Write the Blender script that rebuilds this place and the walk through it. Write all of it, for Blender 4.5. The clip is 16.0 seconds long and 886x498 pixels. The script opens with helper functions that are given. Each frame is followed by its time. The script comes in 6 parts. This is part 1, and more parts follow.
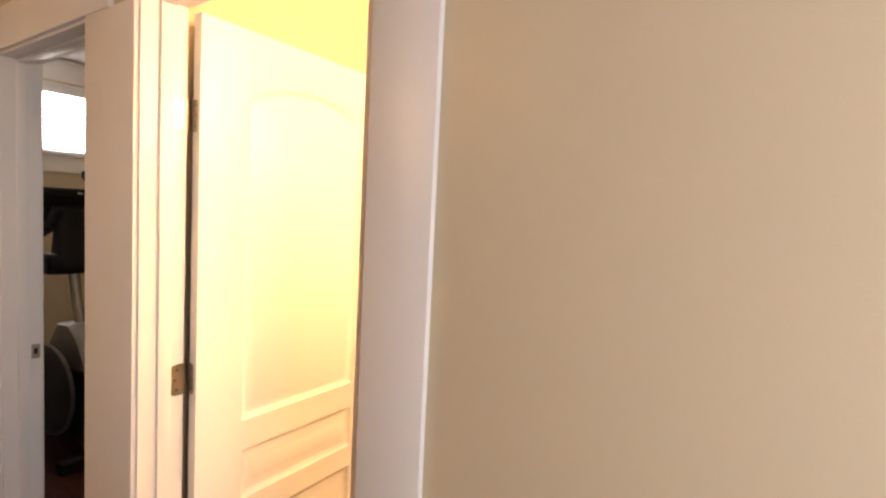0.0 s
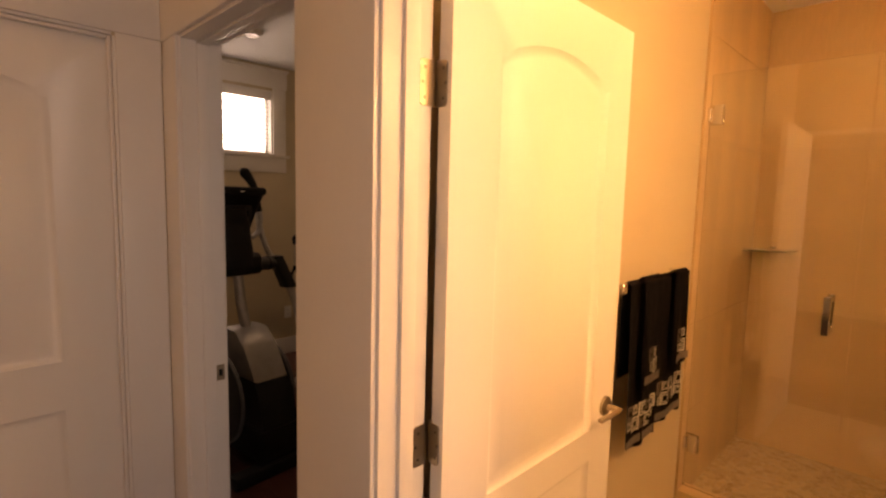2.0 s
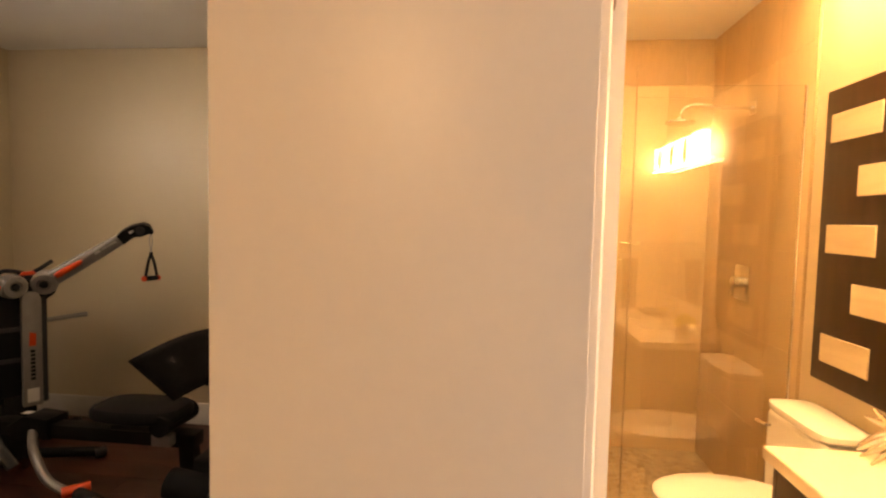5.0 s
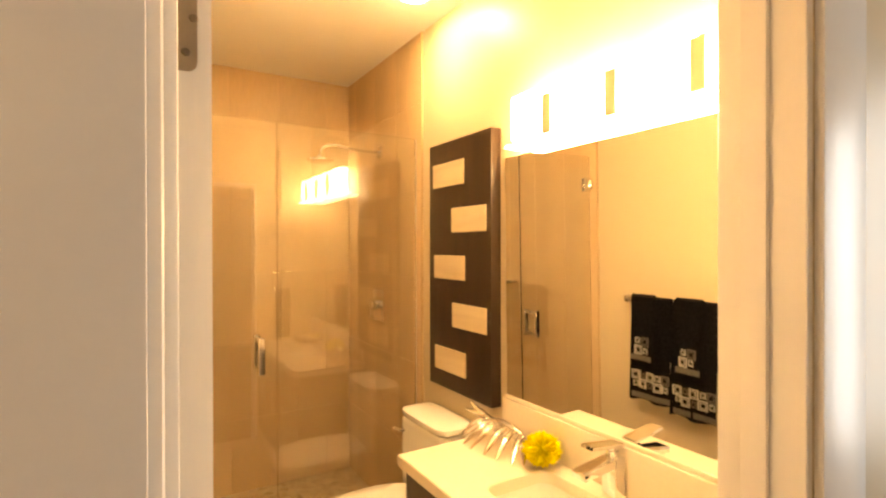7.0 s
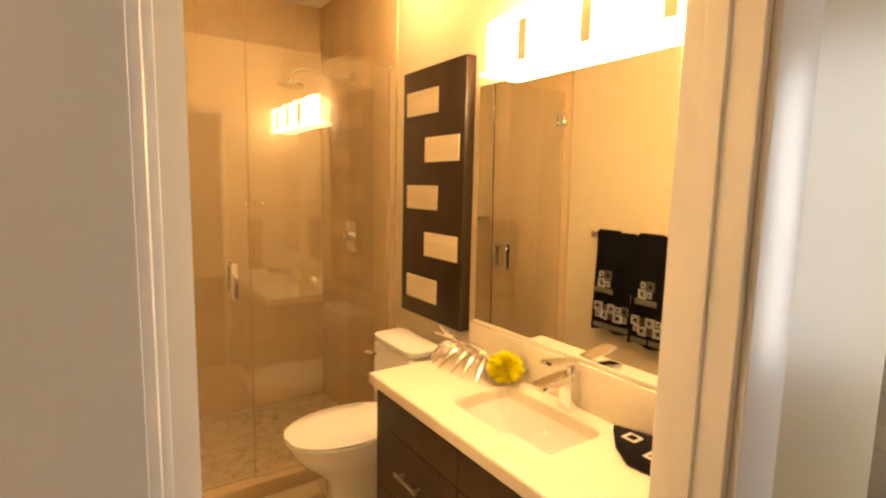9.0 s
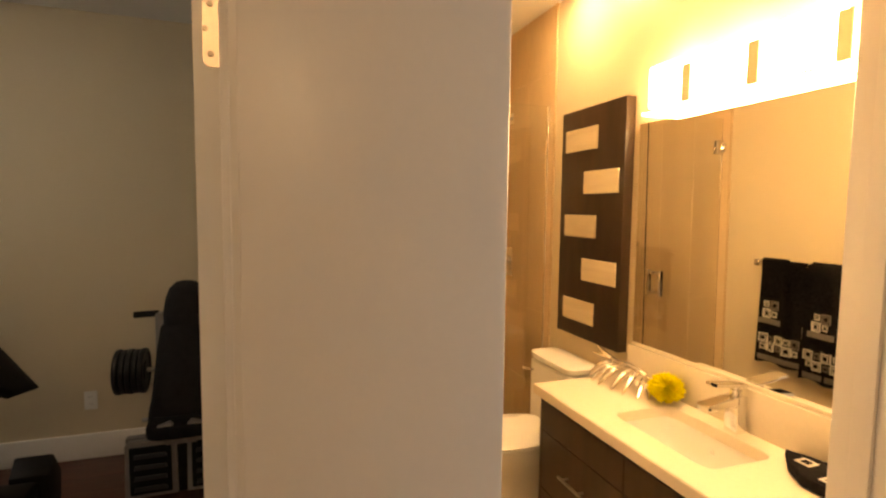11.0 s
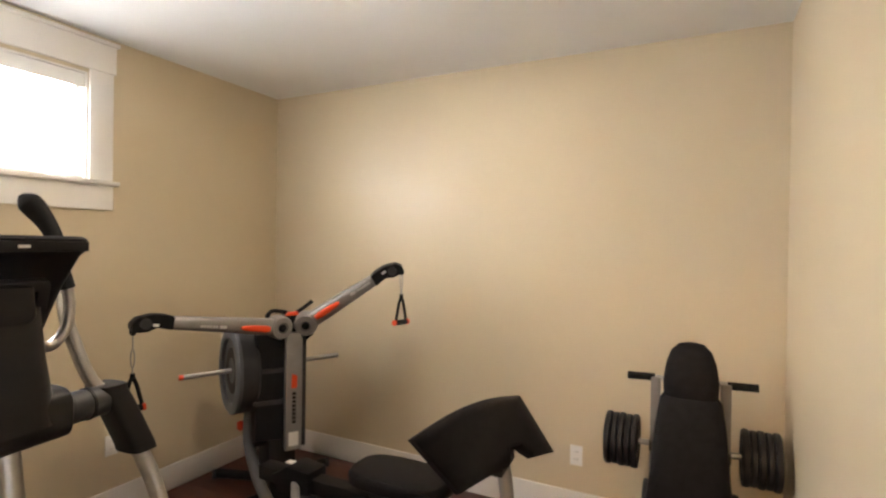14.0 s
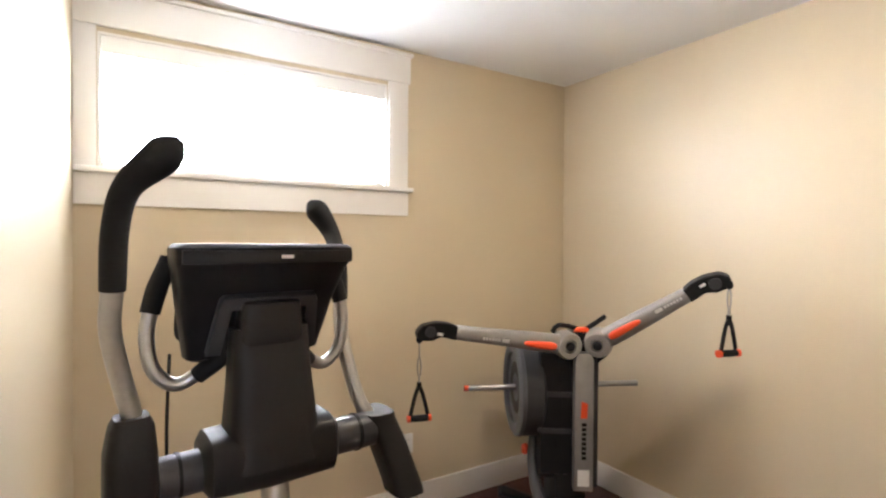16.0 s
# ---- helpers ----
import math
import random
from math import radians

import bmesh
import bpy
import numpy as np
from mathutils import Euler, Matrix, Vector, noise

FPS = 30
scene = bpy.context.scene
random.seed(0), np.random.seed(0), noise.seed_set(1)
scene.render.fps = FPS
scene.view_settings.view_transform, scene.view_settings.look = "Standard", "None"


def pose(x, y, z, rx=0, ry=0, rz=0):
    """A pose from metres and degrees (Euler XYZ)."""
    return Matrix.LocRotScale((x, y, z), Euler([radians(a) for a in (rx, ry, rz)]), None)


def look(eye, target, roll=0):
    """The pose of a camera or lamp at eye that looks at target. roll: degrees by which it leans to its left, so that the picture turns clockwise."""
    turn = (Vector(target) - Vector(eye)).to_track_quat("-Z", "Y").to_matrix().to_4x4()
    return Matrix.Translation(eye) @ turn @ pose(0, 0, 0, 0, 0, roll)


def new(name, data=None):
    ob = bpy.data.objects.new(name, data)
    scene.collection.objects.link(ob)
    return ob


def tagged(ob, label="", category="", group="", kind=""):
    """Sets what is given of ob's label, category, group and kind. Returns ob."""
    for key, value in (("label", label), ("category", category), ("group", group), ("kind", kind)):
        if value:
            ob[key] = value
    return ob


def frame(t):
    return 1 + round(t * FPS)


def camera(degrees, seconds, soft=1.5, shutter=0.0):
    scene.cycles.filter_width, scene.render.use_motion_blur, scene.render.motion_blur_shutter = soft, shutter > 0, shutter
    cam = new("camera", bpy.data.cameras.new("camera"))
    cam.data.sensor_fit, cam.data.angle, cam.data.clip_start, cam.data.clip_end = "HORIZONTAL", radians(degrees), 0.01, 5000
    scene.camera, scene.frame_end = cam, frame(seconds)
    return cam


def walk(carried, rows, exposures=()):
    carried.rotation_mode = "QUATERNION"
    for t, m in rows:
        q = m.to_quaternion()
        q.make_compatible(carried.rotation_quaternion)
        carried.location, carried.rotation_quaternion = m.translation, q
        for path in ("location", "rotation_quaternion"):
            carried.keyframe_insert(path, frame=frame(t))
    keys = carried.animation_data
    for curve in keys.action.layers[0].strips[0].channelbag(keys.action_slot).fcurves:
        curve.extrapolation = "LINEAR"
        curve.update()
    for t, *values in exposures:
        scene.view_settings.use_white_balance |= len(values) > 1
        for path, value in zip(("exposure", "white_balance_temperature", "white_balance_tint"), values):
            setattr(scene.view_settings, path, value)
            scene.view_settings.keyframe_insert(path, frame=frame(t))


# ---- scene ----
cam = camera(82.5, 16.0, soft=2.3)
PATH = [
    (0, (1.389, -0.682, 1.504), (0.291, 0.985, 1.369), 2.8),
    (0.5, (1.255, -0.692, 1.51), (0.035, 0.886, 1.351), 1.6),
    (1, (1.085, -0.651, 1.516), (-0.228, 0.849, 1.354), 2.5),
    (1.5, (0.932, -0.617, 1.528), (-0.449, 0.816, 1.336), 1.8),
    (2, (0.723, -0.604, 1.522), (-0.672, 0.814, 1.318), 1.4),
    (2.5, (0.515, -0.595, 1.521), (-0.886, 0.819, 1.328), 0.7),
    (3, (0.316, -0.541, 1.514), (-1.022, 0.943, 1.424), 0.4),
    (3.2, (0.251, -0.522, 1.518), (-1.023, 1.017, 1.441), 1.3),
    (5.3, (-0.127, -0.365, 1.499), (-0.100, 1.631, 1.382), 1.1),
    (5.5, (-0.127, -0.358, 1.504), (0.065, 1.631, 1.395), 1.1),
    (6, (-0.117, -0.357, 1.523), (0.477, 1.553, 1.443), 0.6),
    (6.5, (-0.093, -0.351, 1.543), (0.780, 1.45, 1.495), 0.4),
    (7, (-0.054, -0.345, 1.554), (0.983, 1.365, 1.545), -0.1),
    (7.5, (-0.036, -0.332, 1.558), (1.073, 1.333, 1.568), -0.3),
    (8, (-0.04, -0.339, 1.544), (1.093, 1.309, 1.505), -0.2),
    (8.2, (-0.046, -0.34, 1.53), (1.087, 1.306, 1.453), -0.0),
    (10.3, (-0.173, -0.527, 1.5), (0.824, 1.158, 1.09), 1.3),
    (10.5, (-0.208, -0.544, 1.512), (0.714, 1.198, 1.172), 0.9),
    (11, (-0.313, -0.548, 1.531), (0.345, 1.334, 1.377), 0.7),
    (11.5, (-0.377, -0.54, 1.54), (-0.049, 1.433, 1.5), 1.1),
    (12, (-0.447, -0.51, 1.539), (-0.396, 1.489, 1.539), 0.7),
    (12.5, (-0.533, -0.442, 1.537), (-0.752, 1.546, 1.518), 1.0),
    (13, (-0.617, -0.289, 1.549), (-1.123, 1.645, 1.516), 0.9),
    (13.5, (-0.673, -0.137, 1.548), (-1.358, 1.741, 1.518), 1.2),
    (14, (-0.748, 0.043, 1.546), (-1.639, 1.833, 1.529), 0.9),
    (14.5, (-0.858, 0.192, 1.54), (-1.927, 1.883, 1.541), 0.5),
    (15, (-0.963, 0.312, 1.553), (-2.249, 1.843, 1.55), 0.3),
    (15.5, (-1.035, 0.373, 1.563), (-2.567, 1.659, 1.555), 0.6),
    (16, (-1.081, 0.387, 1.56), (-2.781, 1.44, 1.532), 0.4),
]
# exposure in stops, white balance in kelvin and tint along the walk
EXPOSURES = [(0.0, 0.5, 7300, 26), (0.5, 0.05, 8500, 30), (1.5, -0.35, 9800, 37), (2.5, -0.3, 11000, 44), (3.2, -0.3, 11000, 44), (5.3, 0.9, 8800, 24),
             (7.0, 0.5, 8000, 15), (8.2, 0.3, 7900, 15), (10.3, 0.1, 7700, 16), (11.5, 0.2, 8200, 20), (12.0, 0.45, 8100, 22), (12.5, 0.9, 7400, 20),
             (13.0, 1.35, 7000, 18), (13.5, 1.75, 6700, 17), (14.5, 2.25, 6300, 17), (16.0, 2.47, 6000, 18)]
GYM_DAY, GYM_LAMP, HALL_DAY, BATH_LAMP, BATH_DOWN, OUTSIDE, HALL_FILL = 5.7, 18.5, 20.0, 38.0, 300.0, 9.5, 66.0
# ---- exposure, world and lights ----
walk(cam, [(t, look(eye, aim, roll)) for t, eye, aim, roll in PATH], EXPOSURES)

world = bpy.data.worlds.new("world")
scene.world = world
world.use_nodes = True
wn = world.node_tree
sky = wn.nodes.new("ShaderNodeTexSky")
sky.sky_type, sky.sun_disc = "NISHITA", False
sky.sun_elevation, sky.sun_rotation = radians(38), radians(250)
wn.links.new(sky.outputs[0], wn.nodes["Background"].inputs[0])
wn.nodes["Background"].inputs[1].default_value = 0.12


def area(name, at, to, sx, sy, watts, color):
    data = bpy.data.lights.new(name, "AREA")
    data.shape, data.size, data.size_y, data.energy, data.color = "RECTANGLE", sx, sy, watts, color
    ob = new(name, data)
    ob.matrix_world = look(at, to)
    return ob


sun = new("sun", bpy.data.lights.new("sun", "SUN"))
sun.data.energy, sun.data.angle, sun.data.color = 2.5, radians(0.5), (1.0, 0.95, 0.88)
sun.matrix_world = look((0, 0, 9), (0.6, 0.9, 8.0))

# daylight of the gym window, and added hall daylight at an unseen end-wall opening
area("window_daylight", (-3.638, 0.93, 2.14), (-2.2, 1.45, 2.22), 1.3, 0.5, GYM_DAY, (0.93, 0.97, 1.0))
area("hall_daylight", (2.54, -0.80, 1.45), (1.5, 0.0, 1.35), 0.70, 1.45, HALL_DAY, (0.82, 0.92, 1.0))


# ---- materials ----
def ramp(nt, fac, stops):
    n = nt.nodes.new("ShaderNodeValToRGB")
    while len(n.color_ramp.elements) < len(stops):
        n.color_ramp.elements.new(0.5)
    for e, (p, c) in zip(n.color_ramp.elements, stops):
        e.position, e.color = p, (*c, 1)
    nt.links.new(fac, n.inputs[0])
    return n.outputs[0]


def tex(nt, kind, scale, stretch=(1, 1, 1), detail=4.0):
    co = nt.nodes.new("ShaderNodeTexCoord")
    mp = nt.nodes.new("ShaderNodeMapping")
    mp.inputs["Scale"].default_value = stretch
    nt.links.new(co.outputs["Object"], mp.inputs[0])
    n = nt.nodes.new(kind)
    n.inputs["Scale"].default_value = scale
    if kind == "ShaderNodeTexNoise":
        n.inputs["Detail"].default_value = detail
    nt.links.new(mp.outputs[0], n.inputs["Vector"])
    return n


def mat(name, color, rough=0.5, metal=0.0, var=0.06, scale=6.0, grain=120.0, bump=0.05, stretch=(1, 1, 1), spec=0.5, rnd=0.0, wear=0.0):
    """Paint, plastic, metal and the like: a base colour that varies at two scales, uneven gloss and fine relief."""
    m = bpy.data.materials.new(name)
    m.use_nodes = True
    nt = m.node_tree
    p = nt.nodes["Principled BSDF"]
    big = tex(nt, "ShaderNodeTexNoise", scale, stretch)
    fine = tex(nt, "ShaderNodeTexNoise", grain, stretch)
    add = nt.nodes.new("ShaderNodeMath")
    add.operation = "MULTIPLY_ADD"
    nt.links.new(fine.outputs[0], add.inputs[0])
    add.inputs[1].default_value = 0.4
    nt.links.new(big.outputs[0], add.inputs[2])
    fac = add.outputs[0]
    if rnd:
        oi = nt.nodes.new("ShaderNodeObjectInfo")
        ad = nt.nodes.new("ShaderNodeMath")
        ad.operation = "MULTIPLY_ADD"
        nt.links.new(oi.outputs["Random"], ad.inputs[0])
        ad.inputs[1].default_value = rnd
        nt.links.new(fac, ad.inputs[2])
        fac = ad.outputs[0]
    lo = tuple(max(0, c * (1 - var * 2)) for c in color)
    hi = tuple(min(1, c * (1 + var * 2)) for c in color)
    nt.links.new(ramp(nt, fac, [(0.35, lo), (1.05 if not rnd else 1.0, hi)]), p.inputs["Base Color"])
    r = nt.nodes.new("ShaderNodeMapRange")
    nt.links.new(big.outputs[0], r.inputs[0])
    r.inputs[3].default_value, r.inputs[4].default_value = max(0.02, rough * (0.88 - wear)), min(1, rough * (1.12 + wear))
    nt.links.new(r.outputs[0], p.inputs["Roughness"])
    p.inputs["Metallic"].default_value = metal
    p.inputs["Specular IOR Level"].default_value = spec
    if bump:
        b = nt.nodes.new("ShaderNodeBump")
        b.inputs["Strength"].default_value, b.inputs["Distance"].default_value = bump, 0.002
        nt.links.new(fine.outputs[0], b.inputs["Height"])
        nt.links.new(b.outputs[0], p.inputs["Normal"])
    return m


def glass_mat(name, tint, rough=0.0, ior=1.5):
    m = bpy.data.materials.new(name)
    m.use_nodes = True
    p = m.node_tree.nodes["Principled BSDF"]
    p.inputs["Base Color"].default_value = (*tint, 1)
    p.inputs["Transmission Weight"].default_value = 1
    p.inputs["Roughness"].default_value, p.inputs["IOR"].default_value = rough, ior
    return m


def glow(name, color, strength):
    m = bpy.data.materials.new(name)
    m.use_nodes = True
    p = m.node_tree.nodes["Principled BSDF"]
    p.inputs["Base Color"].default_value = (0.9, 0.88, 0.82, 1)
    p.inputs["Emission Color"].default_value = (*color, 1)
    p.inputs["Emission Strength"].default_value = strength
    return m


def wood_mat(name, dark, light, scale, stretch, rough, rnd=0.5, bump=0.1):
    m = bpy.data.materials.new(name)
    m.use_nodes = True
    nt = m.node_tree
    p = nt.nodes["Principled BSDF"]
    n = tex(nt, "ShaderNodeTexNoise", scale, stretch, 7)
    n.inputs["Distortion"].default_value = 0.6
    oi = nt.nodes.new("ShaderNodeObjectInfo")
    ad = nt.nodes.new("ShaderNodeMath")
    ad.operation = "MULTIPLY_ADD"
    nt.links.new(oi.outputs["Random"], ad.inputs[0])
    ad.inputs[1].default_value = rnd * 0.3
    nt.links.new(n.outputs[0], ad.inputs[2])
    nt.links.new(ramp(nt, ad.outputs[0], [(0.3, dark), (0.85, light)]), p.inputs["Base Color"])
    p.inputs["Roughness"].default_value = rough
    b = nt.nodes.new("ShaderNodeBump")
    b.inputs["Strength"].default_value, b.inputs["Distance"].default_value = bump, 0.001
    nt.links.new(n.outputs[0], b.inputs["Height"])
    nt.links.new(b.outputs[0], p.inputs["Normal"])
    return m


def pebble_mat():
    m = bpy.data.materials.new("pebble_mosaic")
    m.use_nodes = True
    nt = m.node_tree
    p = nt.nodes["Principled BSDF"]
    v = tex(nt, "ShaderNodeTexVoronoi", 28)
    e = tex(nt, "ShaderNodeTexVoronoi", 28)
    e.feature = "DISTANCE_TO_EDGE"
    hsv = nt.nodes.new("ShaderNodeSeparateColor")
    nt.links.new(v.outputs["Color"], hsv.inputs[0])
    col = ramp(nt, hsv.outputs[0], [(0.0, (0.36, 0.27, 0.16)), (0.5, (0.47, 0.37, 0.23)), (1.0, (0.56, 0.46, 0.31))])
    mx = nt.nodes.new("ShaderNodeMix")
    mx.data_type = "RGBA"
    edge = ramp(nt, e.outputs[0], [(0.02, (0, 0, 0)), (0.08, (1, 1, 1))])
    nt.links.new(edge, mx.inputs[0])
    mx.inputs[6].default_value = (0.5, 0.45, 0.36, 1)
    nt.links.new(col, mx.inputs[7])
    nt.links.new(mx.outputs[2], p.inputs["Base Color"])
    p.inputs["Roughness"].default_value = 0.45
    b = nt.nodes.new("ShaderNodeBump")
    b.inputs["Strength"].default_value, b.inputs["Distance"].default_value = 0.6, 0.004
    nt.links.new(edge, b.inputs["Height"])
    nt.links.new(b.outputs[0], p.inputs["Normal"])
    return m


M_WALL = mat("beige_wall_paint", (0.60, 0.51, 0.36), 0.40, var=0.02, scale=1.4, grain=260, bump=0.10, spec=0.38)
M_CEIL = mat("ceiling_paint", (0.80, 0.80, 0.78), 0.8, var=0.02, scale=1.2, grain=180, bump=0.25, spec=0.2)
M_TRIM = mat("white_trim_paint", (0.80, 0.78, 0.75), 0.33, var=0.015, scale=3, grain=90, bump=0.04)
M_DOOR = mat("white_door_paint", (0.82, 0.80, 0.76), 0.32, var=0.012, scale=4, grain=200, bump=0.05, stretch=(1, 1, 0.15))
M_NICKEL = mat("satin_nickel", (0.46, 0.40, 0.32), 0.34, 1.0, var=0.05, scale=30, bump=0.02)
M_SCREW = mat("screw_metal", (0.25, 0.22, 0.18), 0.4, 1.0)
M_CHROME = mat("polished_chrome", (0.80, 0.80, 0.80), 0.07, 1.0, var=0.01, bump=0)
M_TILE = mat("beige_porcelain_tile", (0.56, 0.42, 0.255), 0.40, var=0.07, scale=3.0, grain=60, bump=0.02, stretch=(1, 1, 0.2), rnd=0.10)
M_GROUT = mat("beige_grout", (0.50, 0.375, 0.23), 0.85, bump=0.3)
M_FTILE = mat("tan_floor_tile", (0.56, 0.45, 0.31), 0.32, var=0.06, scale=3, grain=50, bump=0.03, stretch=(1, 0.3, 1), rnd=0.2)
M_PEBBLE = pebble_mat()
M_GLASS = glass_mat("clear_glass", (0.955, 0.965, 0.935))
M_SCREEN = glass_mat("shower_glass", (0.955, 0.965, 0.935), 0.0, 1.72)
M_EDGE = glass_mat("glass_edge", (0.55, 0.75, 0.62), 0.1)
M_MIRROR = mat("mirror_silver", (0.90, 0.91, 0.90), 0.0, 1.0, var=0.0, bump=0)
M_QUARTZ = mat("cream_quartz", (0.80, 0.73, 0.61), 0.20, var=0.015, scale=60, grain=300, bump=0.01)
M_PORC = mat("white_porcelain", (0.85, 0.84, 0.80), 0.08, var=0.01, bump=0)
M_ESPRESSO = wood_mat("espresso_wood", (0.018, 0.010, 0.006), (0.050, 0.028, 0.017), 14, (1, 1, 0.12), 0.35)
M_PALE = wood_mat("pale_wood_inlay", (0.55, 0.45, 0.30), (0.72, 0.63, 0.46), 16, (1, 0.12, 1), 0.45)
M_SHADE = glow("opal_shade_glow", (1.0, 0.67, 0.33), BATH_LAMP)
M_GAP = mat("pale_gap_strip", (0.85, 0.76, 0.58), 0.45, 0.3, var=0.04)
M_LENS = glow("downlight_glow", (1.0, 0.68, 0.34), BATH_DOWN)
M_DOME = glow("dome_glow", (1.0, 0.84, 0.60), GYM_LAMP)
M_TOWEL = mat("black_terry", (0.012, 0.011, 0.012), 0.95, var=0.3, scale=60, grain=700, bump=0.9, spec=0.1)
M_TWHITE = mat("white_terry", (0.72, 0.70, 0.66), 0.95, var=0.08, scale=60, grain=700, bump=0.7, spec=0.1)
M_TGREY = mat("grey_terry", (0.22, 0.20, 0.19), 0.95, var=0.1, scale=60, grain=700, bump=0.7, spec=0.1)
M_SILVER = mat("silver_leaf", (0.72, 0.66, 0.58), 0.22, 0.9, var=0.15, scale=40, grain=200, bump=0.25)
M_YELLOW = mat("yellow_petal", (0.95, 0.78, 0.02), 0.7, var=0.15, scale=30, bump=0.1)
M_FLOORW = wood_mat("red_brown_laminate", (0.045, 0.012, 0.008), (0.115, 0.035, 0.022), 9, (0.1, 1, 1), 0.3)
M_SEAM = mat("laminate_seam", (0.02, 0.008, 0.006), 0.6)
M_BLIND = mat("white_blind", (0.85, 0.85, 0.83), 0.45, var=0.01, bump=0)
M_PLATE = mat("white_plastic", (0.78, 0.77, 0.74), 0.35, var=0.01, bump=0)
M_BLACK = mat("black_plastic", (0.009, 0.009, 0.010), 0.45, spec=0.18, var=0.15, scale=20, grain=400, bump=0.12)
M_RUBBER = mat("black_foam", (0.008, 0.008, 0.009), 0.75, spec=0.25, var=0.2, scale=30, grain=600, bump=0.3)
M_VINYL = mat("black_vinyl", (0.009, 0.008, 0.009), 0.55, spec=0.15, var=0.2, scale=25, grain=500, bump=0.35)
M_MID = mat("slate_grey_plastic", (0.085, 0.090, 0.097), 0.40, spec=0.4, var=0.08, scale=15, grain=350, bump=0.10)
M_GREY = mat("dark_grey_plastic", (0.034, 0.034, 0.037), 0.42, spec=0.35, var=0.1, scale=15, grain=400, bump=0.15)
M_SHELL = mat("charcoal_shell", (0.011, 0.010, 0.010), 0.45, spec=0.22, var=0.1, scale=12, grain=300, bump=0.12)
M_PAINTG = mat("silver_grey_paint", (0.27, 0.26, 0.25), 0.36, 0.35, var=0.06, scale=18, grain=250, bump=0.04)
M_STEEL = mat("brushed_steel", (0.40, 0.39, 0.38), 0.34, 0.9, var=0.06, scale=25, bump=0.03)
M_ORANGE = mat("orange_plastic", (0.75, 0.07, 0.015), 0.4, var=0.06, bump=0.05)
M_PRINT = mat("white_print", (0.75, 0.74, 0.72), 0.5, var=0.02, bump=0)
M_IRON = mat("black_iron", (0.012, 0.012, 0.014), 0.42, 0.0, spec=0.35, var=0.2, scale=30, bump=0.2)
# near-black colour put in for the shade inside holes and slots
M_HOLE = mat("hole_shade", (0.01, 0.009, 0.008), 0.9, bump=0)
M_CORD = mat("black_cord", (0.02, 0.02, 0.02), 0.6)

# ---- building blocks ----
PLACE = {}


def thing(name, m, label, category, group="", kind=""):
    """An empty that carries the parts of one thing. m: its pose, or its base point. Parts of a posed thing are built in its own axes."""
    ob = new(name)
    ob.empty_display_size = 0.1
    posed = isinstance(m, Matrix)
    ob.matrix_basis = m if posed else Matrix.Translation(m)
    PLACE[ob] = Matrix() if posed else Matrix.Translation(-Vector(m))
    return tagged(ob, label, category, group, kind)


def mesh_of(name, bm, material, smooth=False):
    bmesh.ops.recalc_face_normals(bm, faces=bm.faces)
    me = bpy.data.meshes.new(name)
    bm.to_mesh(me)
    bm.free()
    me.materials.append(material)
    me.polygons.foreach_set("use_smooth", [smooth] * len(me.polygons))
    if smooth:
        me.set_sharp_from_angle(angle=radians(38))
    return me


def part(name, bm, material, parent, label="", smooth=True):
    me = mesh_of(name, bm, material, smooth)
    me.transform(PLACE[parent])
    ob = new(name, me)
    ob.parent = parent
    PLACE[ob] = PLACE[parent]
    return tagged(ob, label)


def solo(name, bm, material, label, category="", kind="", smooth=True, group=""):
    ob = new(name, mesh_of(name, bm, material, smooth))
    PLACE[ob] = Matrix()
    return tagged(ob, label, category, group, kind)


def box(bm, x0, y0, z0, x1, y1, z1, bev=0.0, seg=1, m=None):
    r = bmesh.ops.create_cube(bm, size=1)
    for v in r["verts"]:
        v.co = Vector(((x0 + x1) / 2 + v.co.x * abs(x1 - x0), (y0 + y1) / 2 + v.co.y * abs(y1 - y0), (z0 + z1) / 2 + v.co.z * abs(z1 - z0)))
    vs = r["verts"]
    if bev:
        es = list({e for v in vs for e in v.link_edges})
        vs = bmesh.ops.bevel(bm, geom=es, offset=bev, segments=seg, affect="EDGES", profile=0.6)["verts"]
    if m:
        bmesh.ops.transform(bm, matrix=m, verts=vs)
    return bm


def B(*a, **k):
    return box(bmesh.new(), *a, **k)


def curve(pts, k=6):
    """A smooth line through the points."""
    p = [Vector(q) for q in pts]
    p = [p[0] * 2 - p[1]] + p + [p[-1] * 2 - p[-2]]
    out = []
    for i in range(1, len(p) - 2):
        a, b, c, d = p[i - 1:i + 3]
        for j in range(k):
            t = j / k
            out.append(0.5 * (2 * b + (c - a) * t + (2 * a - 5 * b + 4 * c - d) * t * t + (3 * b - a - 3 * c + d) * t ** 3))
    return out + [p[-2]]


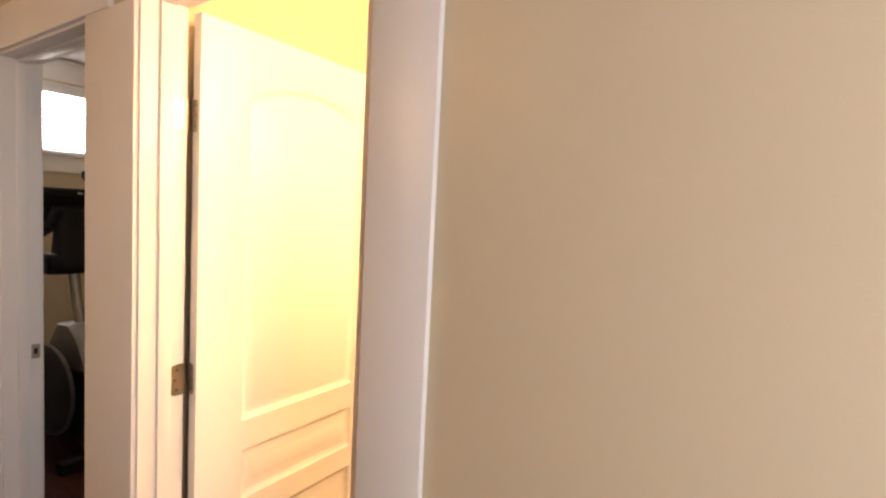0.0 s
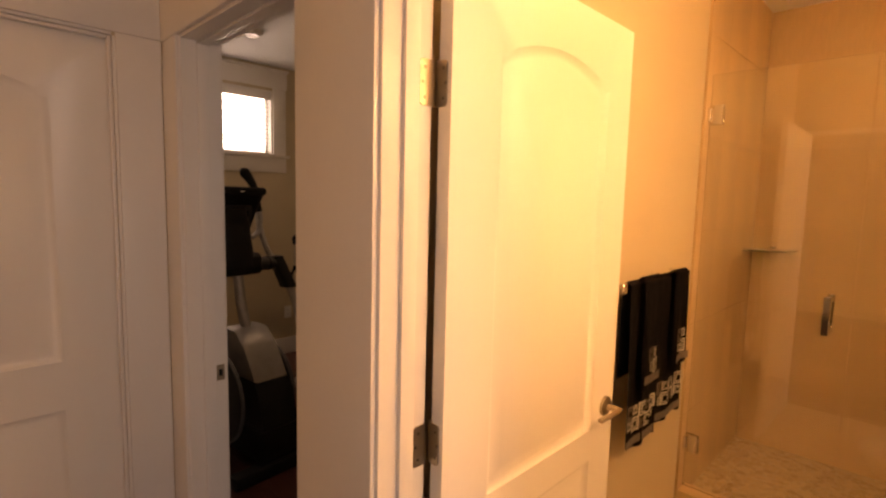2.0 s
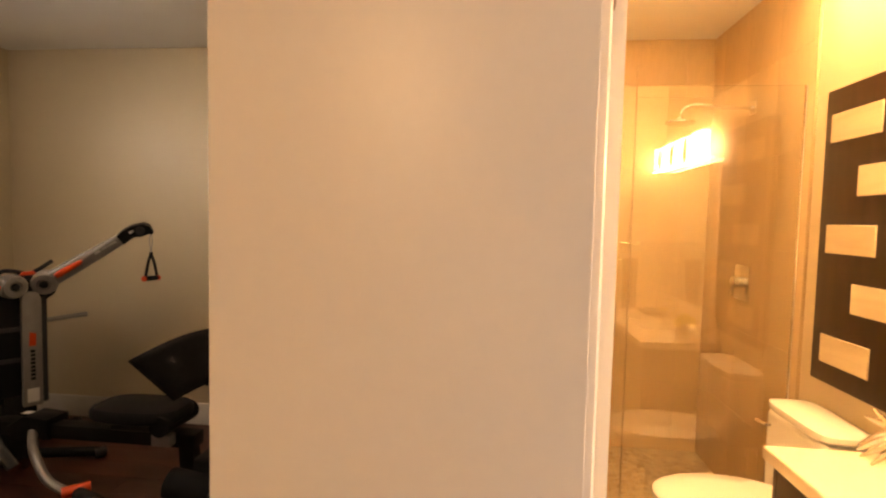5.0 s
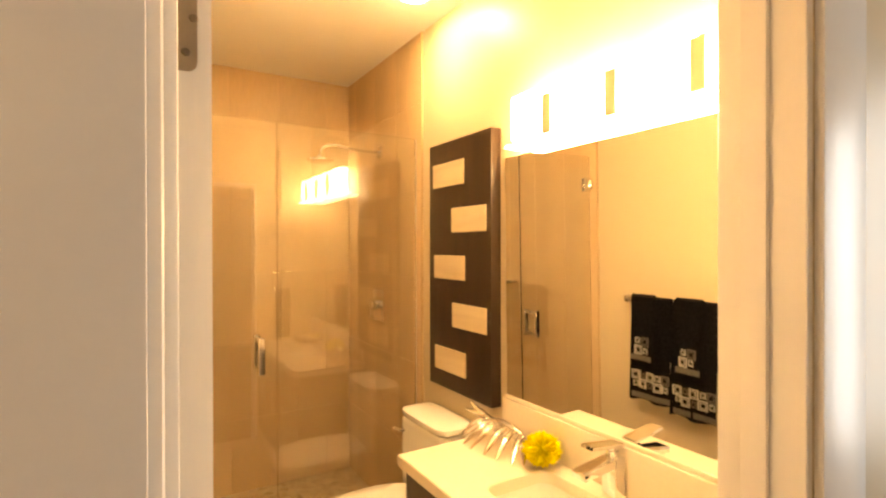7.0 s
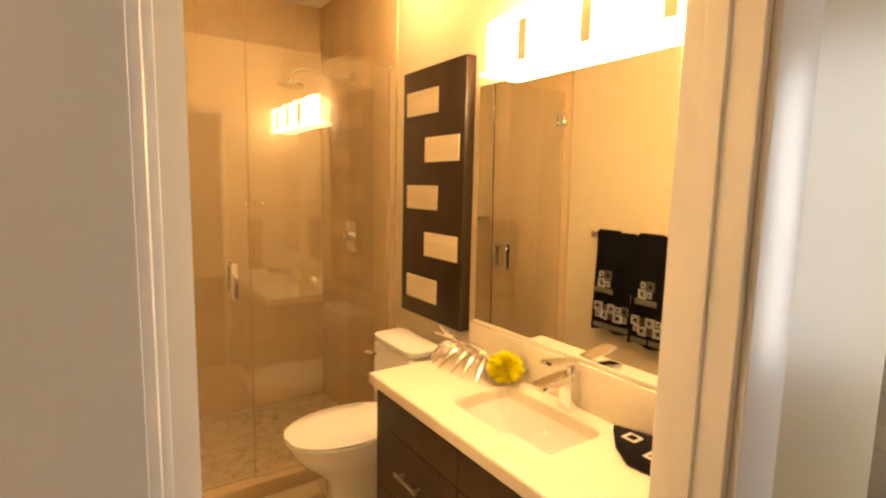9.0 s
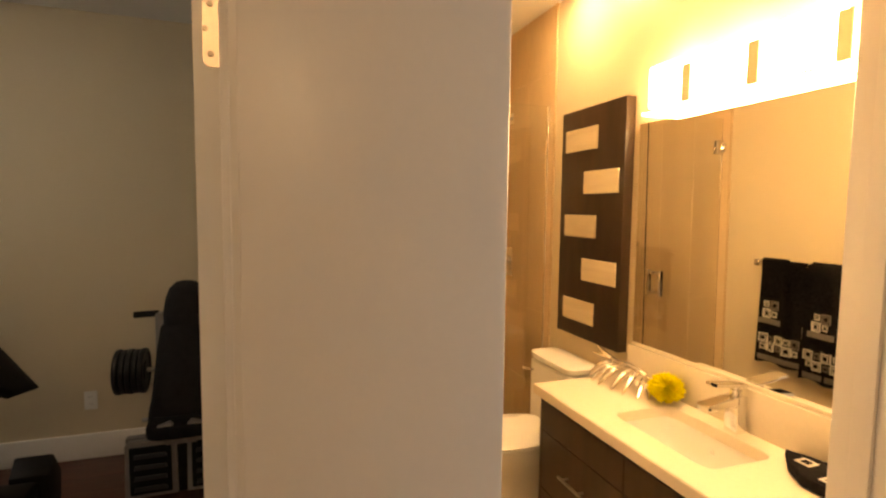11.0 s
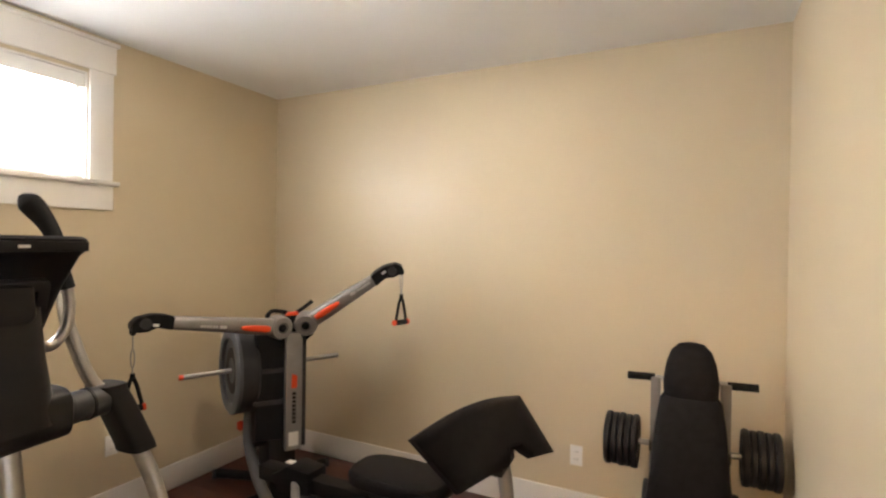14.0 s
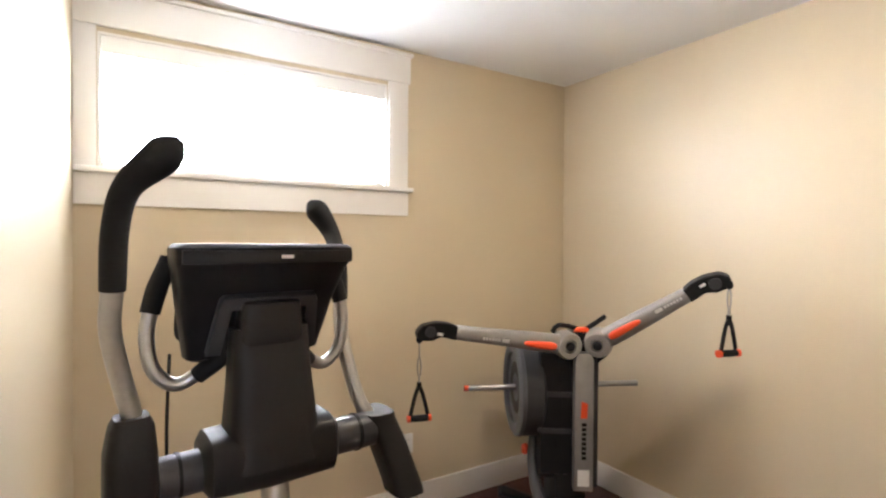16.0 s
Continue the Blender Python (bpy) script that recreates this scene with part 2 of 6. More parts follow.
def tube(bm, pts, r, n=12, flat=1.0, up=None):
    """A round or flattened bar along the points; r: one radius or one for each point."""
    pts = [Vector(p) for p in pts]
    rs = r if isinstance(r, (list, tuple)) else [r] * len(pts)
    ref = Vector(up) if up else None
    rings, prev = [], None
    for i, p in enumerate(pts):
        t = (pts[min(i + 1, len(pts) - 1)] - pts[max(i - 1, 0)]).normalized()
        a = ref or prev or (Vector((0, 0, 1)) if abs(t.z) < 0.9 else Vector((1, 0, 0)))
        a = (a - t * a.dot(t)).normalized()
        prev, b = a, t.cross(a)
        rings.append([bm.verts.new(p + (a * math.cos(w) * flat + b * math.sin(w)) * rs[i]) for w in (2 * math.pi * j / n for j in range(n))])
    for q, s in zip(rings, rings[1:]):
        for j in range(n):
            bm.faces.new((q[j], q[(j + 1) % n], s[(j + 1) % n], s[j]))
    bm.faces.new(rings[0][::-1])
    bm.faces.new(rings[-1])
    return bm


def T(*a, **k):
    return tube(bmesh.new(), *a, **k)


def lathe(bm, prof, n=32, m=None):
    """A turned shape: (radius, height) pairs about z."""
    rings = []
    for r, z in prof:
        rings.append([bm.verts.new((r * math.cos(2 * math.pi * j / n), r * math.sin(2 * math.pi * j / n), z)) for j in range(n)])
    for q, s in zip(rings, rings[1:]):
        for j in range(n):
            bm.faces.new((q[j], q[(j + 1) % n], s[(j + 1) % n], s[j]))
    bm.faces.new(rings[0][::-1])
    bm.faces.new(rings[-1])
    if m:
        bmesh.ops.transform(bm, matrix=m, verts=[v for q in rings for v in q])
    return bm


def prism(bm, poly, a, b, axis="x", bev=0.0, m=None):
    """A flat outline drawn out along an axis from a to b. The outline gives the other two coordinates in order."""
    def at(u, v, w):
        return {"x": (w, u, v), "y": (u, w, v), "z": (u, v, w)}[axis]
    lo = [bm.verts.new(at(u, v, a)) for u, v in poly]
    hi = [bm.verts.new(at(u, v, b)) for u, v in poly]
    n = len(poly)
    faces = [bm.faces.new(lo[::-1]), bm.faces.new(hi)] + [bm.faces.new((lo[i], lo[(i + 1) % n], hi[(i + 1) % n], hi[i])) for i in range(n)]
    vs = lo + hi
    if bev:
        es = list({e for f in faces[:2] for e in f.edges})
        bmesh.ops.recalc_face_normals(bm, faces=faces)
        bmesh.ops.bevel(bm, geom=es, offset=bev, segments=2, affect="EDGES", profile=0.6)
        vs = bm.verts[:]
    if m:
        bmesh.ops.transform(bm, matrix=m, verts=vs)
    return bm


def P(*a, **k):
    return prism(bmesh.new(), *a, **k)


def oval(cx, cy, rx, ry, n=24, power=2.0):
    """A rounded outline, squarer with a higher power."""
    out = []
    for j in range(n):
        w = 2 * math.pi * j / n
        c, s = math.cos(w), math.sin(w)
        out.append((cx + rx * math.copysign(abs(c) ** (2 / power), c), cy + ry * math.copysign(abs(s) ** (2 / power), s)))
    return out


def loft(bm, rings):
    """A closed skin over rings of equal count."""
    vs = [[bm.verts.new(p) for p in r] for r in rings]
    n = len(vs[0])
    for q, s in zip(vs, vs[1:]):
        for j in range(n):
            bm.faces.new((q[j], q[(j + 1) % n], s[(j + 1) % n], s[j]))
    bm.faces.new(vs[0][::-1])
    bm.faces.new(vs[-1])
    return bm


# ---- the plan ----
HALL_S, SOUTH, HALL_W, HALL_END, EAST = -1.30, -4.2, -1.258, 1.52, 2.55
WALL_T = 0.125
BX0, BX1, BY1, BZ = -0.12, 1.228, 3.04, 2.675
GX0, GX1, GY1, GZ = -3.642, -0.343, 2.960, 2.643
B_L, B_R, B_TOP = -0.040, 0.757, 2.048
G_L, G_R, G_TOP = -1.098, -0.347, 2.020
TILE_Y, GLASS_Y = 1.972, 2.030

# ---- walls, floors, ceilings ----
bm = bmesh.new()
HT = 2.80
JT = 0.0185
box(bm, HALL_W - 0.1, 0, 0, G_L - JT, WALL_T, HT)
box(bm, G_L - JT, 0, G_TOP + JT, G_R + JT, WALL_T, HT)
box(bm, G_R + JT, 0, 0, B_L - JT, WALL_T, HT)
box(bm, B_L - JT, 0, B_TOP + JT, B_R + JT, WALL_T, HT)
box(bm, B_R + JT, 0, 0, HALL_END, WALL_T, HT)
solo("wall_north", bm, M_WALL, "beige painted wall with two doorways", "wall", "structure", False)
bm = bmesh.new()
box(bm, GX1, WALL_T, 0, BX0, BY1, HT)
solo("wall_between", bm, M_WALL, "beige painted wall between gym and bathroom", "wall", "structure", False)
solo("wall_bath_east", B(BX1, WALL_T, 0, BX1 + 0.12, BY1, HT), M_WALL, "beige painted bathroom wall behind the vanity", "wall", "structure", False)
solo("wall_bath_back", B(GX1, BY1, 0, BX1 + 0.12, BY1 + 0.1, HT), M_WALL, "wall behind the shower tiles", "wall", "structure", False)
solo("wall_gym_back", B(GX0, GY1, 0, GX1, GY1 + 0.1, HT), M_WALL, "beige painted gym wall with a soft sheen", "wall", "structure", False)
solo("wall_gym_front", B(GX0, 0, 0, HALL_W - 0.1, 0.186, HT), M_WALL, "beige painted gym wall beside the doorway", "wall", "structure", False)
WY0, WY1, WZ0, WZ1 = 0.272, 1.602, 1.864, 2.430
bm = bmesh.new()
box(bm, GX0 - 0.16, -0.1, 0, GX0, WY0, HT)
box(bm, GX0 - 0.16, WY1, 0, GX0, GY1 + 0.1, HT)
box(bm, GX0 - 0.16, WY0, 0, GX0, WY1, WZ0)
box(bm, GX0 - 0.16, WY0, WZ1, GX0, WY1, HT)
solo("wall_gym_window", bm, M_WALL, "beige painted gym wall with a high window", "wall", "structure", False)
CL0, CL1, C_TOP = -0.158, -0.92, 2.022
bm = bmesh.new()
box(bm, HALL_W - 0.1, CL0, 0, HALL_W, 0, HT)
box(bm, HALL_W - 0.1, CL1, C_TOP, HALL_W, CL0, HT)
box(bm, HALL_W - 0.1, SOUTH, 0, HALL_W, CL1, HT)
solo("wall_west", bm, M_WALL, "beige painted end wall of the hall", "wall", "structure", False)
bm = bmesh.new()
ED0, ED1 = -0.25, 0.56
# the unseen opening south of the door is added for the hall daylight
box(bm, EAST, SOUTH, 0, EAST + 0.1, -1.16, HT)
box(bm, EAST, -1.16, 0, EAST + 0.1, -0.43, 0.7)
box(bm, EAST, -1.16, 2.2, EAST + 0.1, -0.43, HT)
box(bm, EAST, -0.43, 0, EAST + 0.1, ED0, HT)
box(bm, EAST, ED1, 0, EAST + 0.1, 1.4, HT)
box(bm, EAST, ED0, 2.02, EAST + 0.1, ED1, HT)
solo("wall_east", bm, M_WALL, "beige painted wall at the end of the hall", "wall", "structure", False)
# out-of-view slab added to stop sky light leaking round the closet door
solo("wall_closet_back", B(HALL_W - 0.22, HALL_S, 0, HALL_W - 0.12, 0, HT), M_WALL, "unseen wall added behind the closet door to block stray light", "wall", "structure", False)
# likewise added, hidden behind the end door to keep light out
solo("wall_east_back", B(EAST + 0.12, -0.42, 0, EAST + 0.2, 1.4, HT), M_WALL, "unseen wall added behind the end door to block stray light", "wall", "structure", False)
solo("wall_alcove", B(BX1 + 0.12, 1.3, 0, EAST, 1.4, HT), M_WALL, "beige painted wall beyond the hall corner", "wall", "structure", False)
solo("wall_alcove_side", B(HALL_END - 0.1, WALL_T, 0, HALL_END, 1.3, HT), M_WALL, "beige painted wall round the hall corner", "wall", "structure", False)
# never in view; added to enclose the hall's light
bm = bmesh.new()
box(bm, HALL_W - 0.1, SOUTH - 0.1, 0, EAST + 0.1, SOUTH, HT)
solo("wall_south", bm, M_WALL, "unseen beige far wall added to close the hall", "wall", "structure", False)

solo("ceiling_hall", B(HALL_W - 0.1, SOUTH - 0.1, 2.67, EAST + 0.1, 0, 2.75), M_CEIL, "white textured hall ceiling", "ceiling", "structure", False)
solo("ceiling_alcove", B(HALL_END, 0, 2.67, EAST + 0.1, 1.4, 2.75), M_CEIL, "white textured ceiling past the corner", "ceiling", "structure", False)
solo("ceiling_gym", B(GX0, WALL_T, GZ, GX1, GY1, GZ + 0.1), M_CEIL, "white lightly textured gym ceiling", "ceiling", "structure", False)
solo("ceiling_bathroom", B(BX0, WALL_T, BZ, BX1, BY1, BZ + 0.08), M_CEIL, "white bathroom ceiling in warm lamp light", "ceiling", "structure", False)

floor_gym = solo("floor_gym", B(GX0 - 0.16, SOUTH - 0.1, -0.10, GX1 + 0.1, GY1 + 0.1, -0.012), M_SEAM, "red-brown laminate plank floor", "floor", "structure", False)
floor_hall = solo("floor_hall", B(GX1 + 0.1, SOUTH - 0.1, -0.10, EAST + 0.1, 0.06, -0.012), M_SEAM, "red-brown laminate plank floor of the hall", "floor", "structure", False)
floor_alcove = solo("floor_alcove", B(HALL_END - 0.1, 0.06, -0.10, EAST + 0.1, 1.4, -0.004), M_FLOORW, "red-brown floor past the hall corner", "floor", "structure", False)
floor_bath = solo("floor_bathroom", B(GX1 + 0.1, 0.06, -0.10, HALL_END - 0.1, BY1 + 0.1, -0.008), M_GROUT, "tan tiled bathroom floor", "floor", "structure", False)


# ---- doors and casings ----
def panel_door(d, w, h, arch, label_door, two=False):
    """A moulded arch-panel door leaf of three panels, or two, under the thing d. It stands in x from 0 (hinge) to w, faces -y, 35 mm thick, hung at z 8 mm."""
    t = 0.035
    bm = bmesh.new()
    x0, x1 = 0.157 * w / 0.8, w - 0.139 * w / 0.8
    spring, foot = 1.838, 0.812
    if two:
        x0, x1, spring, foot = 0.160, w - 0.164, 1.806, 0.955
    tall = [(x0, foot), (x1, foot), (x1, spring)]
    for j in range(1, 14):
        u = 1 - j / 14
        tall.append((x0 + (x1 - x0) * u, spring + arch * math.sin(math.pi * u) ** 0.8))
    tall.append((x0, spring))
    loops = [tall, [(x0, 0.550), (x1, 0.550), (x1, 0.713), (x0, 0.713)], [(x0, 0.18), (x1, 0.18), (x1, 0.466), (x0, 0.466)]]
    if two:
        loops = [tall, [(x0, 0.18), (x1, 0.18), (x1, 0.790), (x0, 0.790)]]

    def inset(loop, k):
        cx = (x0 + x1) / 2
        cz = (min(z for _, z in loop) + max(z for _, z in loop)) / 2
        hw, hh = (x1 - x0) / 2, (max(z for _, z in loop) - min(z for _, z in loop)) / 2
        return [(cx + (x - cx) * (hw - k) / hw, cz + (z - cz) * (hh - k) / hh) for x, z in loop]
    for side in (0, 1):
        s = -1 if side == 0 else 1
        y = 0 if side == 0 else t
        rim = [bm.verts.new((x, y, z)) for x, z in ((0, 0.008), (w, 0.008), (w, h), (0, h))]
        edges = [bm.edges.new((rim[i], rim[(i + 1) % 4])) for i in range(4)]
        for lp in loops:
            prev = None
            for k, dep in ((0, 0), (0.012, -0.011), (0.024, -0.012), (0.052, -0.002)):
                vs = [bm.verts.new((x, y + s * dep, z)) for x, z in inset(lp, k)]
                n = len(vs)
                if prev is None:
                    edges += [bm.edges.new((vs[i], vs[(i + 1) % n])) for i in range(n)]
                else:
                    for i in range(n):
                        bm.faces.new((prev[i], prev[(i + 1) % n], vs[(i + 1) % n], vs[i]))
                prev = vs
            bm.faces.new(prev)
        bmesh.ops.triangle_fill(bm, edges=edges, use_beauty=True, use_dissolve=False)
        if side == 0:
            first = rim
        else:
            for i in range(4):
                bm.faces.new((first[i], first[(i + 1) % 4], rim[(i + 1) % 4], rim[i]))
    return part("door_leaf", bm, M_DOOR, d, label_door)


def lever(d, x, z, flip=False):
    """Round rose, neck and lever on the leaf's face, pointing to the hinge. flip: on the other face."""
    mm = pose(0, 0.035, 0) @ Matrix.Diagonal((1, -1, 1, 1)) if flip else Matrix()
    bm = lathe(bmesh.new(), [(0.010, 0.0), (0.032, 0.0), (0.032, 0.006), (0.026, 0.011), (0.012, 0.013)], 28, mm @ pose(x, 0, z, 90, 0, 0))
    part("handle_rose", bm, M_NICKEL, d, "satin nickel rose")
    bm = T([(x, -0.01, z), (x, -0.05, z)], 0.010, 14)
    tube(bm, curve([(x + 0.008, -0.05, z), (x - 0.02, -0.054, z + 0.002), (x - 0.07, -0.05, z), (x - 0.112, -0.044, z - 0.003)], 5), 0.0095, 12, 0.75)
    bmesh.ops.transform(bm, matrix=mm, verts=bm.verts)
    part("lever_handle", bm, M_NICKEL, d, "satin nickel lever")


def hinge(d, z, flip=False):
    """A butt hinge of 92 mm: the rounded leaf on the door's edge, the knuckle and the screws."""
    h = 0.092
    mm = pose(0, 0.035, 0) @ Matrix.Diagonal((1, -1, 1, 1)) if flip else Matrix()
    out = [(0.0, z)] + [(0.024 + 0.008 * math.sin(w), z + 0.008 - 0.008 * math.cos(w)) for w in (0, 0.5, 1.0, 1.57)] + \
          [(0.024 + 0.008 * math.cos(w), z + h - 0.008 + 0.008 * math.sin(w)) for w in (0, 0.5, 1.0, 1.57)] + [(0.0, z + h)]
    leafp = part("hinge_leaf", P([(0.0435 - u, v) for u, v in out], -0.0025, 0.0008, "x", m=mm), M_NICKEL, d, "satin nickel hinge")
    bm = bmesh.new()
    for k in range(5):
        lathe(bm, [(0.0065, 0), (0.0065, h / 5 - 0.001)], 14, mm @ pose(0.005, 0.0395, z + k * h / 5))
    lathe(bm, [(0.004, h), (0.0075, h + 0.001), (0.0075, h + 0.003), (0.003, h + 0.005)], 14, mm @ pose(0.005, 0.0395, z))
    part("hinge_knuckle", bm, M_NICKEL, d)
    bm = bmesh.new()
    for v, u in ((0.016, 0.020), (h / 2, 0.026), (h - 0.016, 0.020)):
        lathe(bm, [(0.0038, 0), (0.0032, 0.0012)], 10, mm @ pose(-0.0025, 0.0405 - u, z + v, 0, -90, 0))
    part("screw", bm, M_SCREW, leafp)


def jamb_hinge_leaf(owner, x, z, sign):
    """The other leaf of the hinge, let into the jamb's face."""
    h = 0.092
    out = [(WALL_T + 0.005, z), (WALL_T - 0.024, z), (WALL_T - 0.033, z + 0.004), (WALL_T - 0.037, z + 0.013), (WALL_T - 0.037, z + h - 0.013),
           (WALL_T - 0.033, z + h - 0.004), (WALL_T - 0.024, z + h), (WALL_T + 0.005, z + h)]
    p = part("hinge_leaf", P(out, x, x + sign * 0.0022), M_NICKEL, owner, "satin nickel hinge leaf")
    bm = bmesh.new()
    for v, u in ((0.016, 0.018), (h / 2, 0.024), (h - 0.016, 0.018)):
        lathe(bm, [(0.0038, 0), (0.0032, 0.0012)], 10, pose(x + sign * 0.0022, WALL_T - u, z + v, 0, 90 * sign, 0))
    part("screw", bm, M_SCREW, p)


def strike(owner, x, y, z, sign):
    bm = B(x, y - 0.014, z - 0.029, x + sign * 0.002, y + 0.014, z + 0.029)
    p = part("strike_plate", bm, M_NICKEL, owner, "satin nickel strike plate")
    part("latch_hole", B(x + sign * 0.002, y - 0.006, z - 0.012, x + sign * 0.0026, y + 0.006, z + 0.012), M_HOLE, p)


HINGES = (1.705, 0.939, 0.18)


def jamb_set(name, x0, x1, top, label, hinge_left):
    """The lining of a doorway in the north wall: side jambs, head and stops."""
    d = thing(name, ((x0 + x1) / 2, 0.06, 0), label, "door frame", kind="structure")
    jt = 0.018
    y0, y1 = -0.001, WALL_T + 0.003
    left = part("jamb", B(x0 - jt, y0, 0, x0, y1, top + jt, 0.0015), M_TRIM, d)
    right = part("jamb", B(x1, y0, 0, x1 + jt, y1, top + jt, 0.0015), M_TRIM, d)
    part("head_jamb", B(x0, y0, top, x1, y1, top + jt, 0.0015), M_TRIM, d)
    s0, s1, st = 0.048, 0.086, 0.011
    part("door_stop", B(x0, s0, 0, x0 + st, s1, top, 0.003, 2), M_TRIM, d)
    part("door_stop", B(x1 - st, s0, 0, x1, s1, top, 0.003, 2), M_TRIM, d)
    part("door_stop", B(x0 + st, s0, top - st, x1 - st, s1, top, 0.003, 2), M_TRIM, d)
    for z in HINGES:
        if hinge_left:
            jamb_hinge_leaf(left, x0, z, 1)
        else:
            jamb_hinge_leaf(right, x1, z, -1)
    if hinge_left:
        strike(right, x1, 0.107, 0.905, -1)
    else:
        strike(left, x0, 0.107, 0.868, 1)
    return d


jamb_set("door_frame_1", B_L, B_R, B_TOP, "white painted bathroom door frame with stops", True)
jamb_set("door_frame_2", G_L, G_R, G_TOP, "white painted gym door frame with stops", False)

# flat casings, 145 mm, 12 mm proud of the wall
rv, ct = 0.009, -0.013
trim = thing("trim_north", (-0.2, 0, 0), "flat white door casings on the hall wall", "trim", kind="structure")
cx = -0.188
for x0, x1, top in ((HALL_W + 0.013, G_L - rv, G_TOP + rv), (G_R + rv, B_L - rv, G_TOP + rv), (0.780, 0.922, B_TOP + rv)):
    part("side_casing", B(x0, ct, 0, x1, 0.0, top, 0.002, 2), M_TRIM, trim)
part("head_casing", B(HALL_W + 0.013, ct - 0.003, G_TOP + rv + 0.0008, cx - 0.0006, 0.0, G_TOP + rv + 0.15, 0.002, 2), M_TRIM, trim)
part("head_casing", B(cx + 0.0006, ct - 0.003, B_TOP + rv + 0.0008, 0.935, 0.0, B_TOP + rv + 0.15, 0.002, 2), M_TRIM, trim)
trim = thing("trim_west", (HALL_W, -0.5, 0), "flat white closet casing on the end wall", "trim", kind="structure")
part("side_casing", B(HALL_W, CL0 + rv, 0, HALL_W + 0.013, -0.014, C_TOP + rv, 0.002, 2), M_TRIM, trim)
part("side_casing", B(HALL_W, CL1 - 0.15, 0, HALL_W + 0.013, CL1 - rv, C_TOP + rv, 0.002, 2), M_TRIM, trim)
part("head_casing", B(HALL_W, CL1 - 0.15, C_TOP + rv + 0.001, HALL_W + 0.014, -0.014, C_TOP + rv + 0.14, 0.002, 2), M_TRIM, trim)

door = thing("door_1", pose(0.003, 0.141, 0, 0, 0, 90.0), "white moulded arch-panel bathroom door standing open", "door", kind="structure")

leaf = panel_door(door, 0.798, 2.036, 0.060, "")
for z in HINGES:
    hinge(door, z)
lever(door, 0.745, 0.868)
door = thing("door_2", pose(-0.361, 0.158, 0, 0, 0, 90.0), "white moulded arch-panel gym door standing open", "door", kind="structure")
panel_door(door, 0.752, 2.003, 0.060, "")
for z in HINGES:
    hinge(door, z, True)
lever(door, 0.69, 0.905, True)
door = thing("door_3", pose(HALL_W - 0.030, CL1 + 0.003, 0, 0, 0, 90), "white moulded arch-panel closet door, closed", "door", kind="structure")
panel_door(door, abs(CL1 - CL0) - 0.006, C_TOP - 0.004, 0.060, "", True)
door = thing("door_4", pose(EAST + 0.02, ED1 - 0.003, 0, 0, 0, -90), "white moulded arch-panel door, closed, at the hall's end", "door", kind="structure")
panel_door(door, ED1 - ED0 - 0.006, 2.012, 0.060, "")
lever(door, 0.73, 0.905)
trim = thing("trim_closet", (HALL_W - 0.05, -0.5, 0), "thin white stops and lining round the closet door", "trim", kind="structure")
for y0, y1 in ((CL0, CL0 + 0.0), (CL1, CL1)):
    s = -1 if y0 == CL0 else 1
    part("lining", B(HALL_W - 0.1, y0, 0, HALL_W + 0.001, y0 - s * -0.0 + (0.012 if s < 0 else -0.012), C_TOP, 0.001), M_TRIM, trim)
part("lining", B(HALL_W - 0.1, CL1, C_TOP, HALL_W + 0.001, CL0, C_TOP + 0.012, 0.001), M_TRIM, trim)
part("bead", B(HALL_W - 0.026, CL0 - 0.012, 0, HALL_W - 0.004, CL0, C_TOP, 0.004, 2), M_TRIM, trim)
part("bead", B(HALL_W - 0.026, CL1, C_TOP - 0.012, HALL_W - 0.004, CL0 - 0.012, C_TOP, 0.004, 2), M_TRIM, trim)
trim = thing("trim_east", (EAST, 0.1, 0), "flat white casing round the end door", "trim", kind="structure")
part("side_casing", B(EAST - 0.013, ED1 + 0.006, 0, EAST, ED1 + 0.15, 2.03, 0.002), M_TRIM, trim)
part("side_casing", B(EAST - 0.013, ED0 - 0.15, 0, EAST, ED0 - 0.006, 2.03, 0.002), M_TRIM, trim)
part("head_casing", B(EAST - 0.014, ED0 - 0.15, 2.031, EAST, ED1 + 0.15, 2.17, 0.002), M_TRIM, trim)
base = thing("baseboard_hall", (1.2, 0, 0), "flat white hall baseboard", "baseboard", kind="structure")
part("board", B(0.9235, -0.012, 0, HALL_END, 0, 0.154, 0.002), M_TRIM, base)

# ---- gym: baseboards, window, blind, sockets, ceiling fittings ----
base = thing("baseboard_gym", (-2, 2.9, 0), "flat white gym baseboards", "baseboard", kind="structure")
part("board", B(GX0 + 0.013, GY1 - 0.013, 0, GX1, GY1, 0.154, 0.003, 2), M_TRIM, base)
part("board", B(GX0, 0.199, 0, GX0 + 0.013, GY1, 0.154, 0.003, 2), M_TRIM, base)
part("board", B(GX1 - 0.013, 0.95, 0, GX1, GY1 - 0.013, 0.154, 0.003, 2), M_TRIM, base)
part("board", B(GX0, 0.186, 0, HALL_W - 0.1, 0.199, 0.154, 0.003, 2), M_TRIM, base)
cas = thing("trim_gym_door", (G_L, WALL_T, 0), "flat white casing on the gym side", "trim", kind="structure")
part("side_casing", B(G_L - 0.154, WALL_T, 0, G_L - rv, WALL_T + 0.013, G_TOP + rv, 0.002), M_TRIM, cas)

